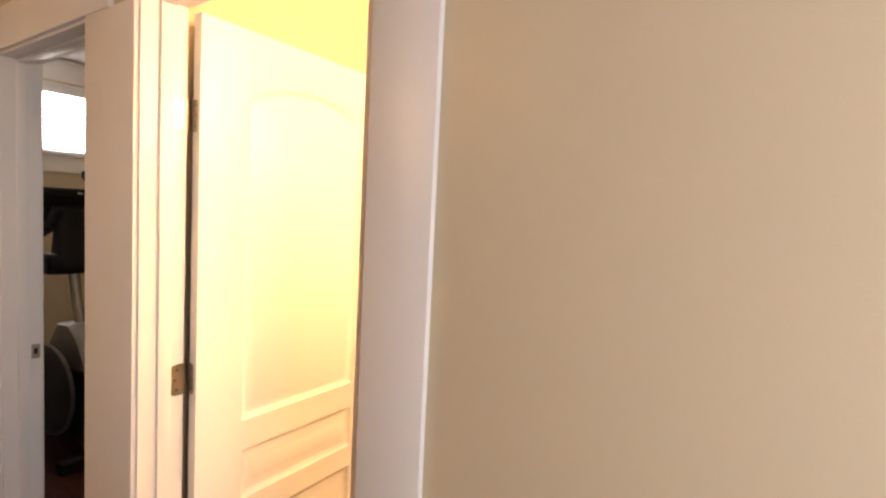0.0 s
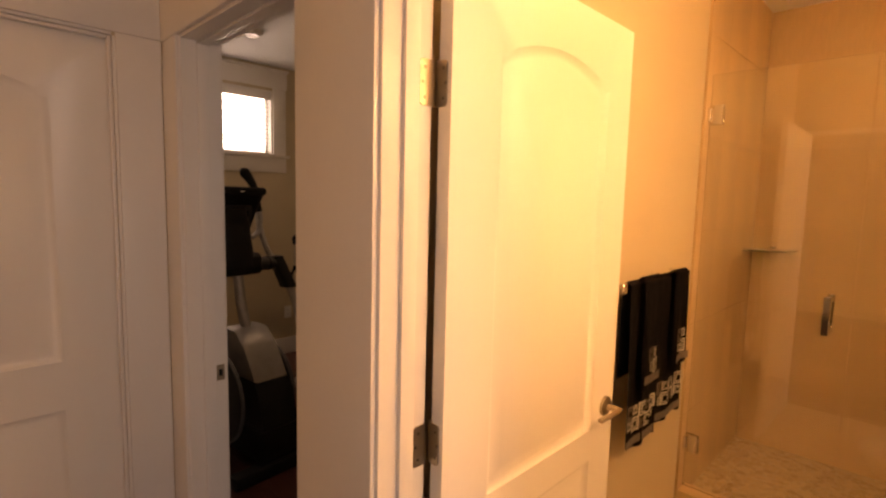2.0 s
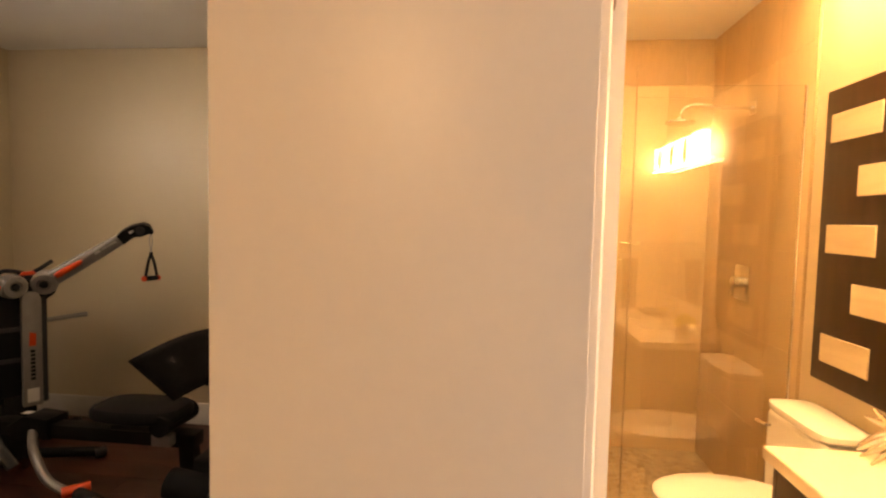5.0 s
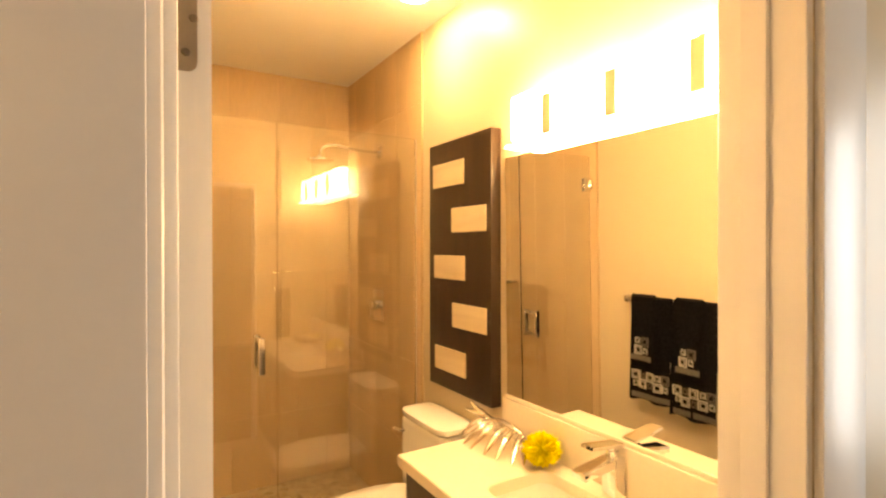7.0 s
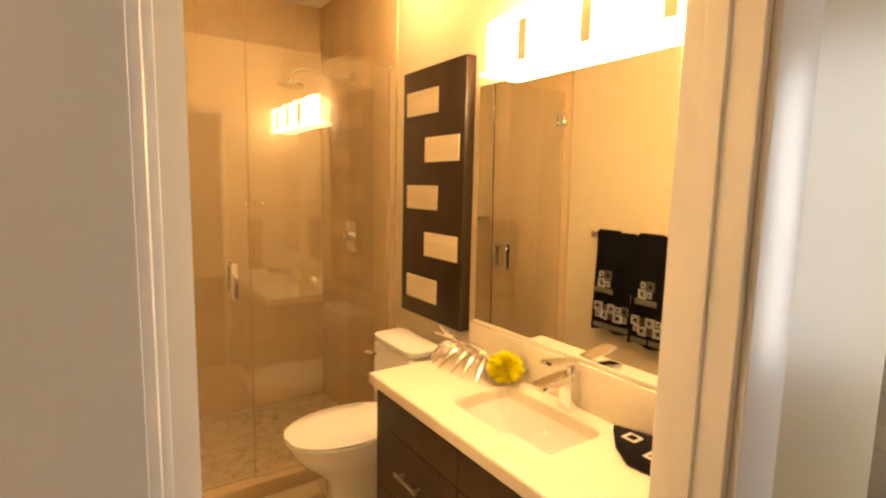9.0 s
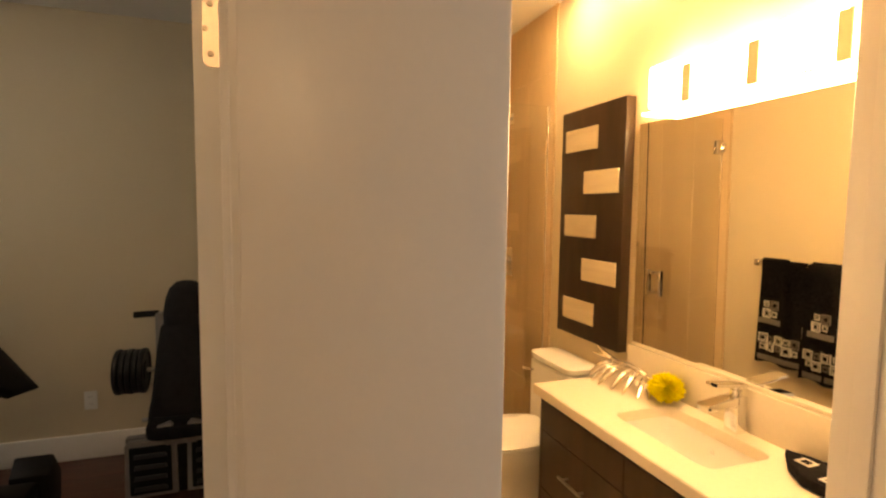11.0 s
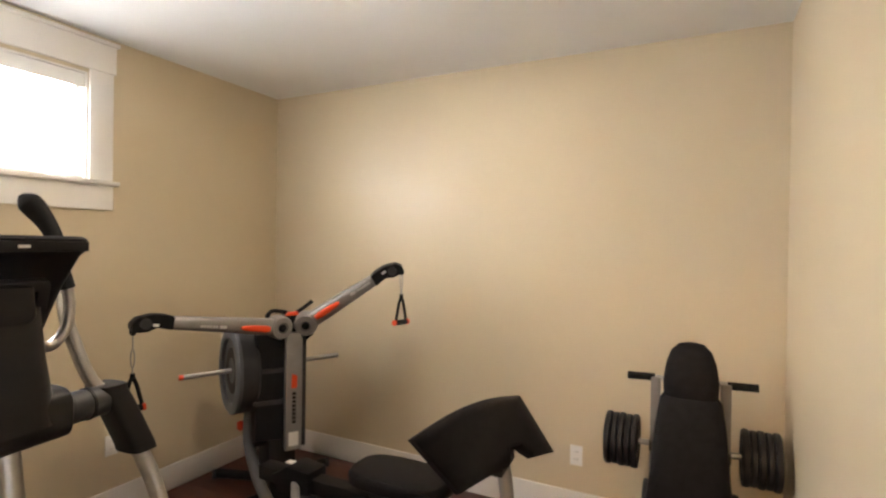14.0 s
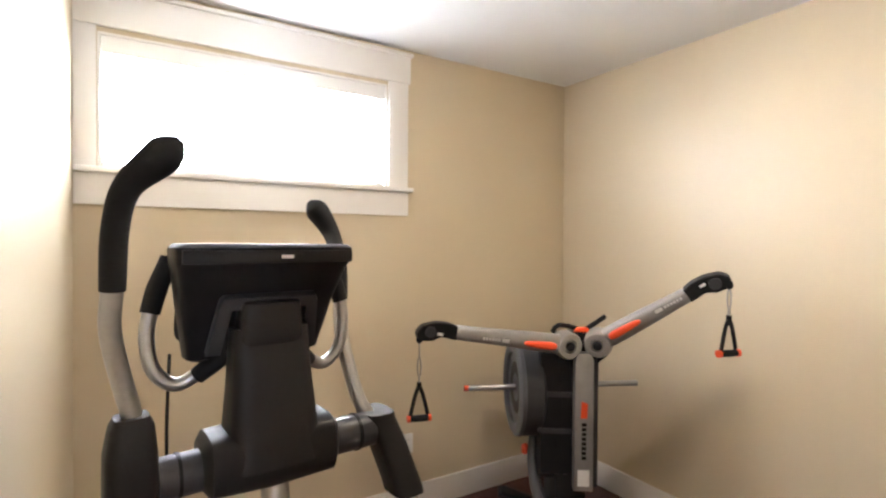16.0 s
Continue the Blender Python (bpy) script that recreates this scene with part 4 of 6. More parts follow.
# towels
def towel(name, at_y, width, z_top, z_bot, x, label, rows, seed, group):
    """A folded towel over the bar: a front fall with soft folds, printed squares and a grey hem band."""
    rnd = random.Random(seed)
    d = thing(name, (x, at_y, z_top), label, "towel", group)

    def wave(y, z):
        k = (z_top - z) / (z_top - z_bot)
        return 0.006 * math.sin((y - at_y) * 38 + seed) * (0.4 + 0.6 * k) + 0.004 * math.sin((y - at_y) * 90 + 2 * seed) * k + 0.006 * k
    bm = bmesh.new()
    ny, nz = 18, 20
    rows_v = []
    for i in range(nz + 1):
        z = z_top - (z_top - z_bot) * i / nz
        tilt = 0.02 * (i / nz) * math.sin(seed)
        rows_v.append([(x + 0.016 + wave(at_y + width * (j / ny - 0.5), z), at_y + tilt + width * (j / ny - 0.5) * (1 + 0.05 * i / nz), z + 0.008 * math.sin(j * 0.5 + seed) * (i / nz)) for j in range(ny + 1)])
    over = [[(x, p[1], z_top + 0.014) for p in rows_v[0]], [(x - 0.016, p[1], z_top) for p in rows_v[0]], [(x - 0.018, p[1], z_top - 0.35) for p in rows_v[0]]]
    sheet = over[::-1] + rows_v
    vs = [[bm.verts.new(p) for p in r] for r in sheet]
    for q, s in zip(vs, vs[1:]):
        for j in range(ny):
            bm.faces.new((q[j], q[j + 1], s[j + 1], s[j]))
    bmesh.ops.solidify(bm, geom=bm.faces[:], thickness=0.007)
    part("cloth", bm, M_TOWEL, d)

    def patch(y0, y1, z0, z1, lift):
        q = bmesh.new()
        n = 3
        g = [[q.verts.new((x + 0.0245 + lift + wave(y0 + (y1 - y0) * a / n, z0 + (z1 - z0) * b / n), y0 + (y1 - y0) * a / n, z0 + (z1 - z0) * b / n)) for a in range(n + 1)] for b in range(n + 1)]
        for b in range(n):
            for a in range(n):
                q.faces.new((g[b][a], g[b][a + 1], g[b + 1][a + 1], g[b + 1][a]))
        bmesh.ops.solidify(q, geom=q.faces[:], thickness=0.0012)
        return q
    cols, pitch, z_low = rows
    for i in range(cols):
        for r in (0, 1):
            big = (i + r) % 2 == 1
            sz = 0.054 if big else 0.034
            yc = at_y + (i - (cols - 1) / 2) * pitch + rnd.uniform(-0.003, 0.003)
            zc = z_bot + z_low + r * 0.052 + rnd.uniform(-0.003, 0.003)
            light = M_TGREY if (i + 2 * r) % 3 == 2 else M_TWHITE
            p = part("printed_square", patch(yc - sz / 2, yc + sz / 2, zc - sz / 2, zc + sz / 2, 0.0), light, d)
            for k, (f, m_in) in enumerate(((0.74, M_TOWEL), (0.60, light), (0.42, M_TOWEL))):
                part("inner_square", patch(yc - sz / 2 * f, yc + sz / 2 * f, zc - sz / 2 * f, zc + sz / 2 * f, 0.0008 * (k + 1)), m_in, p)
    part("hem_band", patch(at_y - width / 2 + 0.004, at_y + width / 2 - 0.004, z_bot + 0.014, z_bot + 0.046, 0.0), M_TGREY, d, "grey satin hem band")
    return d


TX = BX0 + 0.065
bar = thing("towel_bar", (BX0, 1.45, 1.22), "square chrome towel bar on the wall", "towel bar")
part("rail", B(TX - 0.006, 1.10, 1.214, TX + 0.006, 1.70, 1.226, 0.001), M_CHROME, bar)
for y in (1.10, 1.70):
    part("post", B(BX0, y - 0.020, 1.195, TX + 0.010, y + 0.012, 1.235, 0.003), M_CHROME, bar)
BIG, SMALL = (5, 0.048, 0.095), (2, 0.050, 0.075)
towel("bath_towel", 1.252, 0.255, 1.225, 0.600, TX, "black bath towel with printed white squares, folded on the bar", BIG, 1.0, "towels on the bar")
towel("bath_towel", 1.520, 0.255, 1.225, 0.630, TX, "black bath towel with printed white squares and grey hem", BIG, 2.4, "towels on the bar")
towel("hand_towel", 1.275, 0.15, 1.238, 0.835, TX + 0.022, "small black hand towel with white squares over a bath towel", SMALL, 3.1, "towels on the bar")
towel("hand_towel", 1.560, 0.15, 1.238, 0.855, TX + 0.022, "small black hand towel with white squares over a bath towel", SMALL, 4.0, "towels on the bar")
rg = thing("towel_ring", (0.97, WALL_T, 1.34), "chrome towel ring with a dark hand towel", "towel ring")
part("post", B(0.95, WALL_T, 1.33, 0.99, WALL_T + 0.05, 1.37, 0.003), M_CHROME, rg)
bm = bmesh.new()
sq = [(0.89, 1.345), (1.05, 1.345), (1.05, 1.21), (0.89, 1.21)]
for i in range(4):
    tube(bm, [(sq[i][0], WALL_T + 0.045, sq[i][1]), (sq[(i + 1) % 4][0], WALL_T + 0.045, sq[(i + 1) % 4][1])], 0.005, 8)
part("ring", bm, M_CHROME, rg)
bm = bmesh.new()
g = [[bm.verts.new((0.905 + 0.13 * a / 10 - 0.02 * math.sin(b * 0.2) * (a / 10 - 0.5), WALL_T + 0.060 + 0.010 * math.sin(a * 1.9) * (0.3 + b / 12), 1.22 - 0.405 * b / 12)) for a in range(11)] for b in range(13)]
for q, s in zip(g, g[1:]):
    for a in range(10):
        bm.faces.new((q[a], q[a + 1], s[a + 1], s[a]))
bmesh.ops.solidify(bm, geom=bm.faces[:], thickness=0.016)
ht = solo("ring_towel", bm, M_TOWEL, "black hand towel hanging from the ring", "towel")

# silver starburst ornament and yellow pompon flower on the vanity top
orn = thing("ornament", (1.10, 1.17, CT), "silver cast fish-bone ornament with splayed ribs", "ornament")
rnd = random.Random(4)
spine = curve([(1.150, 1.325, CT + 0.082), (1.150, 1.26, CT + 0.070), (1.155, 1.19, CT + 0.078), (1.160, 1.11, CT + 0.066), (1.165, 1.06, CT + 0.040)], 6)
part("spine", T(spine, [0.006 + 0.012 * math.sin(math.pi * min(1, (j + 3) / 24)) for j in range(len(spine))], 10, 0.8), M_SILVER, orn)
for k in range(8):
    c = Vector(spine[4 + int(k * 2.5)])
    f = k / 7
    a = math.radians(186 + (f - 0.5) * 84)
    L = 0.115 + 0.045 * math.sin(math.pi * f) + rnd.uniform(-0.01, 0.01)
    e = Vector((c.x + math.cos(a) * L, c.y + math.sin(a) * L, CT + 0.009))
    q = c.lerp(e, 0.5) + Vector((0, 0, 0.016))
    part("rib", T(curve([c, q, e], 5), [0.008, 0.0095, 0.011, 0.012, 0.0128, 0.0128, 0.012, 0.0105, 0.0085, 0.006, 0.003], 8), M_SILVER, orn)
bm = bmesh.new()
for dy, dz, dx in ((0.060, 0.042, -0.03), (0.075, 0.010, -0.045)):
    tube(bm, curve([(1.150, 1.315, CT + 0.080), (1.150 + dx * 0.5, 1.315 + dy * 0.5, CT + 0.080 + dz * 0.4), (1.150 + dx, 1.315 + dy, CT + 0.080 + dz)], 5), [0.013, 0.0135, 0.0135, 0.013, 0.012, 0.011, 0.0095, 0.008, 0.006, 0.004, 0.002], 8)
part("tail", bm, M_SILVER, orn)
cloth = thing("folded_towel", (1.10, 0.36, CT), "small folded black towel with white squares on the vanity top", "towel")
part("cloth", P([(1.155, 0.500), (1.085, 0.440), (1.040, 0.370), (1.045, 0.210), (1.185, 0.210), (1.190, 0.400)], CT + 0.0005, CT + 0.034, "z", 0.010), M_TOWEL, cloth)
for x, y in ((1.125, 0.415), (1.140, 0.330), (1.085, 0.320)):
    sq = part("printed_square", B(x - 0.022, y - 0.022, CT + 0.0335, x + 0.022, y + 0.022, CT + 0.0348), M_TWHITE, cloth)
    part("inner_square", B(x - 0.012, y - 0.012, CT + 0.0345, x + 0.012, y + 0.012, CT + 0.0355), M_TOWEL, sq)
fl = thing("flower", (1.135, 0.99, CT), "yellow pompon flower head lying on the top", "flower")
bm = bmesh.new()
c = Vector((1.140, 0.968, CT + 0.060))
for k in range(520):
    z = 1 - 2 * (k + 0.5) / 520
    a = k * 2.39996
    n = Vector((math.sqrt(1 - z * z) * math.cos(a), math.sqrt(1 - z * z) * math.sin(a), z))
    n.z *= 0.85
    if c.z + n.z * 0.07 < CT + 0.002:
        continue
    s = n.orthogonal().normalized()
    w = n.cross(s).normalized()
    s, w = s * math.cos(k) + w * math.sin(k), w * math.cos(k) - s * math.sin(k)
    r = rnd.uniform(0.060, 0.075)
    v0 = bm.verts.new(c + n * 0.015)
    v1 = bm.verts.new(c + n * r * 0.8 + s * 0.007)
    v2 = bm.verts.new(c + n * r + w * 0.003)
    v3 = bm.verts.new(c + n * r * 0.8 - s * 0.007)
    v4 = bm.verts.new(c + n * r * 0.75 + w * 0.004)
    bm.faces.new((v0, v1, v4))
    bm.faces.new((v0, v4, v3))
    bm.faces.new((v1, v2, v4))
    bm.faces.new((v2, v3, v4))
part("petals", bm, M_YELLOW, fl)
part("core", lathe(bmesh.new(), [(0.004, -0.030), (0.026, -0.018), (0.032, 0.0), (0.026, 0.018), (0.004, 0.03)], 16, Matrix.Translation(c)), M_YELLOW, fl)
# out-of-view globe added to warm the light on the hall's casings
cl = thing("ceiling_lamp", (-0.62, -2.30, 2.67), "unseen opal lamp added below the hall ceiling for warm fill light", "ceiling lamp")
part("canopy", lathe(bmesh.new(), [(0.06, 0), (0.06, -0.014), (0.02, -0.022)], 28, pose(-0.62, -2.30, 2.67)), M_NICKEL, cl)
part("stem", T([(-0.62, -2.30, 2.65), (-0.62, -2.30, 2.59)], 0.008, 10), M_NICKEL, cl)
part("globe", lathe(bmesh.new(), [(0.03, -0.095), (0.07, -0.07), (0.10, -0.02), (0.10, 0.02), (0.07, 0.07), (0.03, 0.095)], 28, pose(-0.62, -2.30, 2.50)), glow("globe_glow", (1.0, 0.66, 0.34), HALL_FILL), cl, "lit opal globe")
dl = thing("ceiling_light", (1.00, 1.64, BZ), "small lit round lamp on the bathroom ceiling", "ceiling light")
part("trim_ring", lathe(bmesh.new(), [(0.060, -0.0005), (0.082, -0.0005), (0.080, -0.008), (0.062, -0.010)], 32, pose(1.00, 1.64, BZ)), M_PLATE, dl)
part("lens", lathe(bmesh.new(), [(0.061, -0.0105), (0.058, -0.014), (0.040, -0.017), (0.006, -0.018)], 32, pose(1.00, 1.64, BZ)), M_LENS, dl, "lit frosted dome")


# ---- gym: elliptical trainer; its axes: x across, y towards the rider, z up ----
def lean(pts, r, n=12, k=5, **kw):
    """A smooth tube through points, its radius run evenly between the values of r."""
    c = curve(pts, k)
    if isinstance(r, (list, tuple)):
        m = len(c) - 1
        rr = []
        for i in range(m + 1):
            f = i / m * (len(r) - 1)
            j = min(int(f), len(r) - 2)
            rr.append(r[j] + (r[j + 1] - r[j]) * (f - j))
        r = rr
    return T(c, r, n, **kw)


el = thing("elliptical_trainer", pose(-2.24, 0.635, 0, 0, 0, 95.7), "black and silver elliptical trainer with a console and moving arms", "elliptical trainer")
# console, leaning back, seen from behind
con = bmesh.new()
rings = []
for z, hw, y0, y1, p in ((1.295, 0.135, 0.060, 0.125, 6), (1.302, 0.148, 0.045, 0.13, 6), (1.42, 0.168, 0.000, 0.10, 7), (1.500, 0.181, -0.048, 0.07, 8), (1.512, 0.186, -0.064, 0.065, 8), (1.545, 0.188, -0.070, 0.055, 8), (1.553, 0.180, -0.060, 0.045, 7)):
    rings.append([(x, y, z) for x, y in oval(0.006, (y0 + y1) / 2, hw, (y1 - y0) / 2, 32, p)])
loft(con, rings)
console = part("console", con, M_BLACK, el, "black plastic console housing")
part("brow_strip", P([(-0.172, 1.5135), (0.184, 1.5135), (0.184, 1.540), (-0.172, 1.540)], -0.0725, -0.066, "y", 0.002), M_SHELL, console)
part("name_mark", P([(0.018, 1.523), (0.044, 1.523), (0.044, 1.530), (0.018, 1.530)], -0.0742, -0.0722, "y"), M_PRINT, console)
sc = bmesh.new()
loft(sc, [[(x, 0.075 + 0.02 - (z - 1.30) * 0.35 + d, z) for x, z in oval(0.006, 1.425, 0.165 * k, 0.10 * k, 32, 7)] for d, k in ((0.030, 1.0), (0.036, 0.97))])
part("screen", sc, M_GREY, console)
bkt = bmesh.new()
loft(bkt, [[(x, y, z) for x, y in oval(0.012, yc, hw, hd, 24, 5)] for z, hw, yc, hd in ((1.30, 0.070, 0.02, 0.05), (1.36, 0.068, -0.005, 0.050), (1.425, 0.064, -0.012, 0.034), (1.432, 0.058, -0.012, 0.024))])
part("console_bracket", bkt, M_SHELL, el, "charcoal mounting plate behind the console")
mast = bmesh.new()
loft(mast, [[(x, y, z) for x, y in oval(0.016, yc, hw, hd, 28, 4)] for z, hw, yc, hd in ((1.08, 0.100, -0.01, 0.075), (1.16, 0.096, -0.008, 0.07), (1.25, 0.088, -0.002, 0.058), (1.34, 0.084, 0.0, 0.045), (1.372, 0.082, 0.0, 0.042))])
part("mast", mast, M_SHELL, el, "charcoal plastic mast cover")
hub = bmesh.new()
loft(hub, [[(x, y, z) for y, z in oval(0.0, 1.095, hd, hh, 28, 3.5)] for x, hd, hh in ((-0.128, 0.052, 0.045), (-0.115, 0.072, 0.062), (0.00, 0.080, 0.068), (0.145, 0.076, 0.066), (0.160, 0.055, 0.048))])
part("axle_cover", hub, M_SHELL, el, "charcoal axle cover")
for s in (-1, 1):
    x0, x1 = (0.155, 0.275) if s > 0 else (-0.205, -0.122)
    zc = 1.085
    part("axle", T([(x0, 0, zc), (x1, 0, zc)], 0.043, 20), M_GREY, el)
    part("axle_ring", T([((0.225, 0, zc) if s > 0 else (-0.165, 0, zc)), ((0.232, 0, zc) if s > 0 else (-0.172, 0, zc))], 0.0455, 20), M_BLACK, el)
ridge = [(-0.122, -0.098), (-0.106, 0.030), (-0.098, 0.042), (0.098, 0.042), (0.106, 0.030), (0.122, -0.098), (0.092, -0.098), (0.080, 0.012), (-0.080, 0.012), (-0.092, -0.098)]
part("back_ridge", P(ridge, -0.013, 0.010, "y", 0.004, pose(0.012, -0.006, 1.405, 25.2, 0, 0)), M_GREY, console, "raised frame on the console's back")
for s in (-1, 1):
    part("neck_sleeve", lean([(0.012 + s * 0.050, 0.030, 1.345), (0.012 + s * 0.088, 0.055, 1.300), (0.012 + s * 0.128, 0.078, 1.262)], [0.024, 0.022, 0.0195], 14), M_BLACK, el, "black sleeve at the handlebar's root")
# pivots, arms and grips
for s, xp, up in ((-1, -0.250, [(-0.248, 0.0, 1.17), (-0.248, 0.0, 1.225), (-0.264, -0.010, 1.292), (-0.284, -0.030, 1.393), (-0.281, -0.045, 1.476)]),
                  (1, 0.315, [(0.285, 0.01, 1.10), (0.262, 0.035, 1.145), (0.252, 0.070, 1.215), (0.251, 0.12, 1.312), (0.268, 0.165, 1.405)])):
    pv = bmesh.new()
    if s < 0:
        loft(pv, [[(x, y, z) for x, y in oval(xp + dx, 0, hw, hd, 24, 4)] for z, hw, hd, dx in ((1.035, 0.040, 0.055, 0), (1.06, 0.046, 0.062, 0), (1.15, 0.045, 0.055, 0.0), (1.205, 0.038, 0.04, 0.002), (1.222, 0.030, 0.03, 0.002))])
    else:
        loft(pv, [[(xp + dx + 0.040 * a, dy + 0.05 * b, z) for a, b in oval(0, 0, 1, 1, 24, 4)] for z, dx, dy in ((0.93, 0.025, -0.055), (0.95, 0.022, -0.05), (1.05, 0.0, -0.01), (1.11, -0.020, 0.01), (1.125, -0.022, 0.012))])
    part("pivot_cover", pv, M_SHELL, el, "charcoal pivot cover")
    arm = part("arm", lean(up, 0.0185, 14), M_STEEL, el, "silver swinging arm tube")
    if s < 0:
        gp = [(-0.281, -0.043, 1.468), (-0.278, -0.060, 1.577), (-0.261, -0.070, 1.652), (-0.213, -0.080, 1.706), (-0.178, -0.090, 1.745)]
    else:
        gp = [(0.267, 0.163, 1.400), (0.282, 0.200, 1.490), (0.286, 0.250, 1.572), (0.262, 0.290, 1.640), (0.238, 0.310, 1.676)]
    part("grip", lean(gp, [0.0215, 0.0222, 0.0225, 0.0225, 0.0225, 0.023, 0.0240, 0.0265, 0.030, 0.033, 0.0335, 0.026, 0.010], 20, 8), M_RUBBER, arm, "black foam grip")
# fixed handlebars
for s in (-1, 1):
    f = (lambda p: (0.012 + s * (p[0] - 0.012) * -1, p[1], p[2]))
    pts = [f(p) for p in ((-0.060, 0.045, 1.325), (-0.110, 0.075, 1.272), (-0.158, 0.085, 1.248), (-0.200, 0.085, 1.285), (-0.212, 0.085, 1.355), (-0.205, 0.085, 1.410))]
    hb = part("fixed_handlebar", lean(pts, 0.0155, 12), M_STEEL, el, "silver fixed handlebar")
    part("grip", lean([f(p) for p in ((-0.206, 0.085, 1.405), (-0.192, 0.09, 1.455), (-0.166, 0.10, 1.520))], [0.020, 0.021, 0.019], 12), M_RUBBER, hb, "black foam grip")
part("centre_post", lean([(0.02, -0.02, 1.06), (0.02, -0.06, 0.85), (0.02, -0.12, 0.70)], 0.030, 14), M_STEEL, el, "silver upright post")
part("drive_shroud", P([(-0.37, 0.482), (-0.26, 0.66), (-0.16, 0.74), (-0.04, 0.74), (0.08, 0.56), (0.12, 0.482)], -0.085, 0.125, "x", 0.02), M_PAINTG, el, "grey drive shroud")
part("lower_shroud", P([(-0.46, 0.24), (-0.42, 0.42), (-0.375, 0.480), (0.122, 0.480), (0.20, 0.30), (0.20, 0.24)], -0.09, 0.13, "x", 0.015), M_BLACK, el, "black lower shroud")
part("drive_base", P([(-0.48, 0.06), (-0.50, 0.12), (-0.47, 0.238), (0.22, 0.238), (0.26, 0.12), (0.24, 0.06)], -0.11, 0.15, "x", 0.015), M_BLACK, el, "black drive base")
for xs, nm in ((-0.15, -1), (0.165, 1)):
    wheel = part("crank_disc", lathe(bmesh.new(), [(0.05, -0.012), (0.24, -0.014), (0.262, -0.006), (0.262, 0.006), (0.24, 0.014), (0.05, 0.012)], 48, pose(xs, -0.10, 0.36, 0, 90, 0)), M_GREY, el, "dark grey crank disc")
    part("rim_ring", lathe(bmesh.new(), [(0.255, -0.008), (0.268, -0.009), (0.268, 0.009), (0.255, 0.008)], 48, pose(xs, -0.10, 0.36, 0, 90, 0)), M_MID, wheel)
for s, pts in ((1, [(0.340, -0.055, 0.95), (0.352, -0.13, 0.80), (0.348, -0.20, 0.60), (0.335, -0.27, 0.36), (0.318, -0.32, 0.12)]),
               (-1, [(-0.262, 0.0, 1.05), (-0.290, 0.06, 0.86), (-0.300, 0.10, 0.62), (-0.295, 0.12, 0.38), (-0.285, 0.11, 0.16)])):
    link = part("link_bar", lean(pts, 0.0235, 12), M_STEEL, el, "silver curved link bar")
    e = pts[-1]
    part("pivot_bolt", T([(e[0] - 0.035 * s, e[1], e[2]), (e[0] + 0.035 * s, e[1], e[2])], 0.022, 14), M_BLACK, link)
    part("crank_stub", T([(0.165 * s, pts[-2][1], pts[-2][2] + 0.02), (pts[-2][0], pts[-2][1], pts[-2][2] + 0.02)], 0.024, 14), M_STEEL, link)
    part("pedal_bar", B(e[0] - 0.03, e[1], e[2] - 0.03, e[0] + 0.03, 0.95, e[2] + 0.02, 0.006, 2), M_SHELL, el)
    pd = part("pedal", P([(0.48, e[2] + 0.025), (0.46, e[2] + 0.06), (0.50, e[2] + 0.045), (0.84, e[2] + 0.045), (0.86, e[2] + 0.06), (0.86, e[2] + 0.025)], e[0] - 0.085, e[0] + 0.075, "x", 0.004), M_BLACK, el, "black pedal")
part("rear_frame", B(-0.02, 0.2, 0.03, 0.06, 1.05, 0.10, 0.008, 2), M_SHELL, el)
part("front_foot", B(-0.28, -0.52, 0.0, 0.32, -0.44, 0.07, 0.012, 2), M_BLACK, el)
part("rear_foot", B(-0.26, 1.02, 0.0, 0.30, 1.10, 0.06, 0.012, 2), M_BLACK, el)
part("power_cord", lean([(-0.165, 0.11, 1.31), (-0.170, 0.115, 1.10), (-0.160, 0.11, 0.8), (-0.165, 0.12, 0.4), (-0.16, 0.16, 0.02)], 0.0035, 6), M_CORD, el, "thin black cord")

# ---- gym: cable machine in the corner; its axes: x along the arms, y to the back ----
cm = thing("cable_machine", pose(-2.889, 2.165, 0, 0, 0, 54.5), "grey and black home cable machine with two spread arms", "exercise machine")
PVL, PVR = (0.045, -0.03, 1.066), (0.195, -0.03, 1.080)


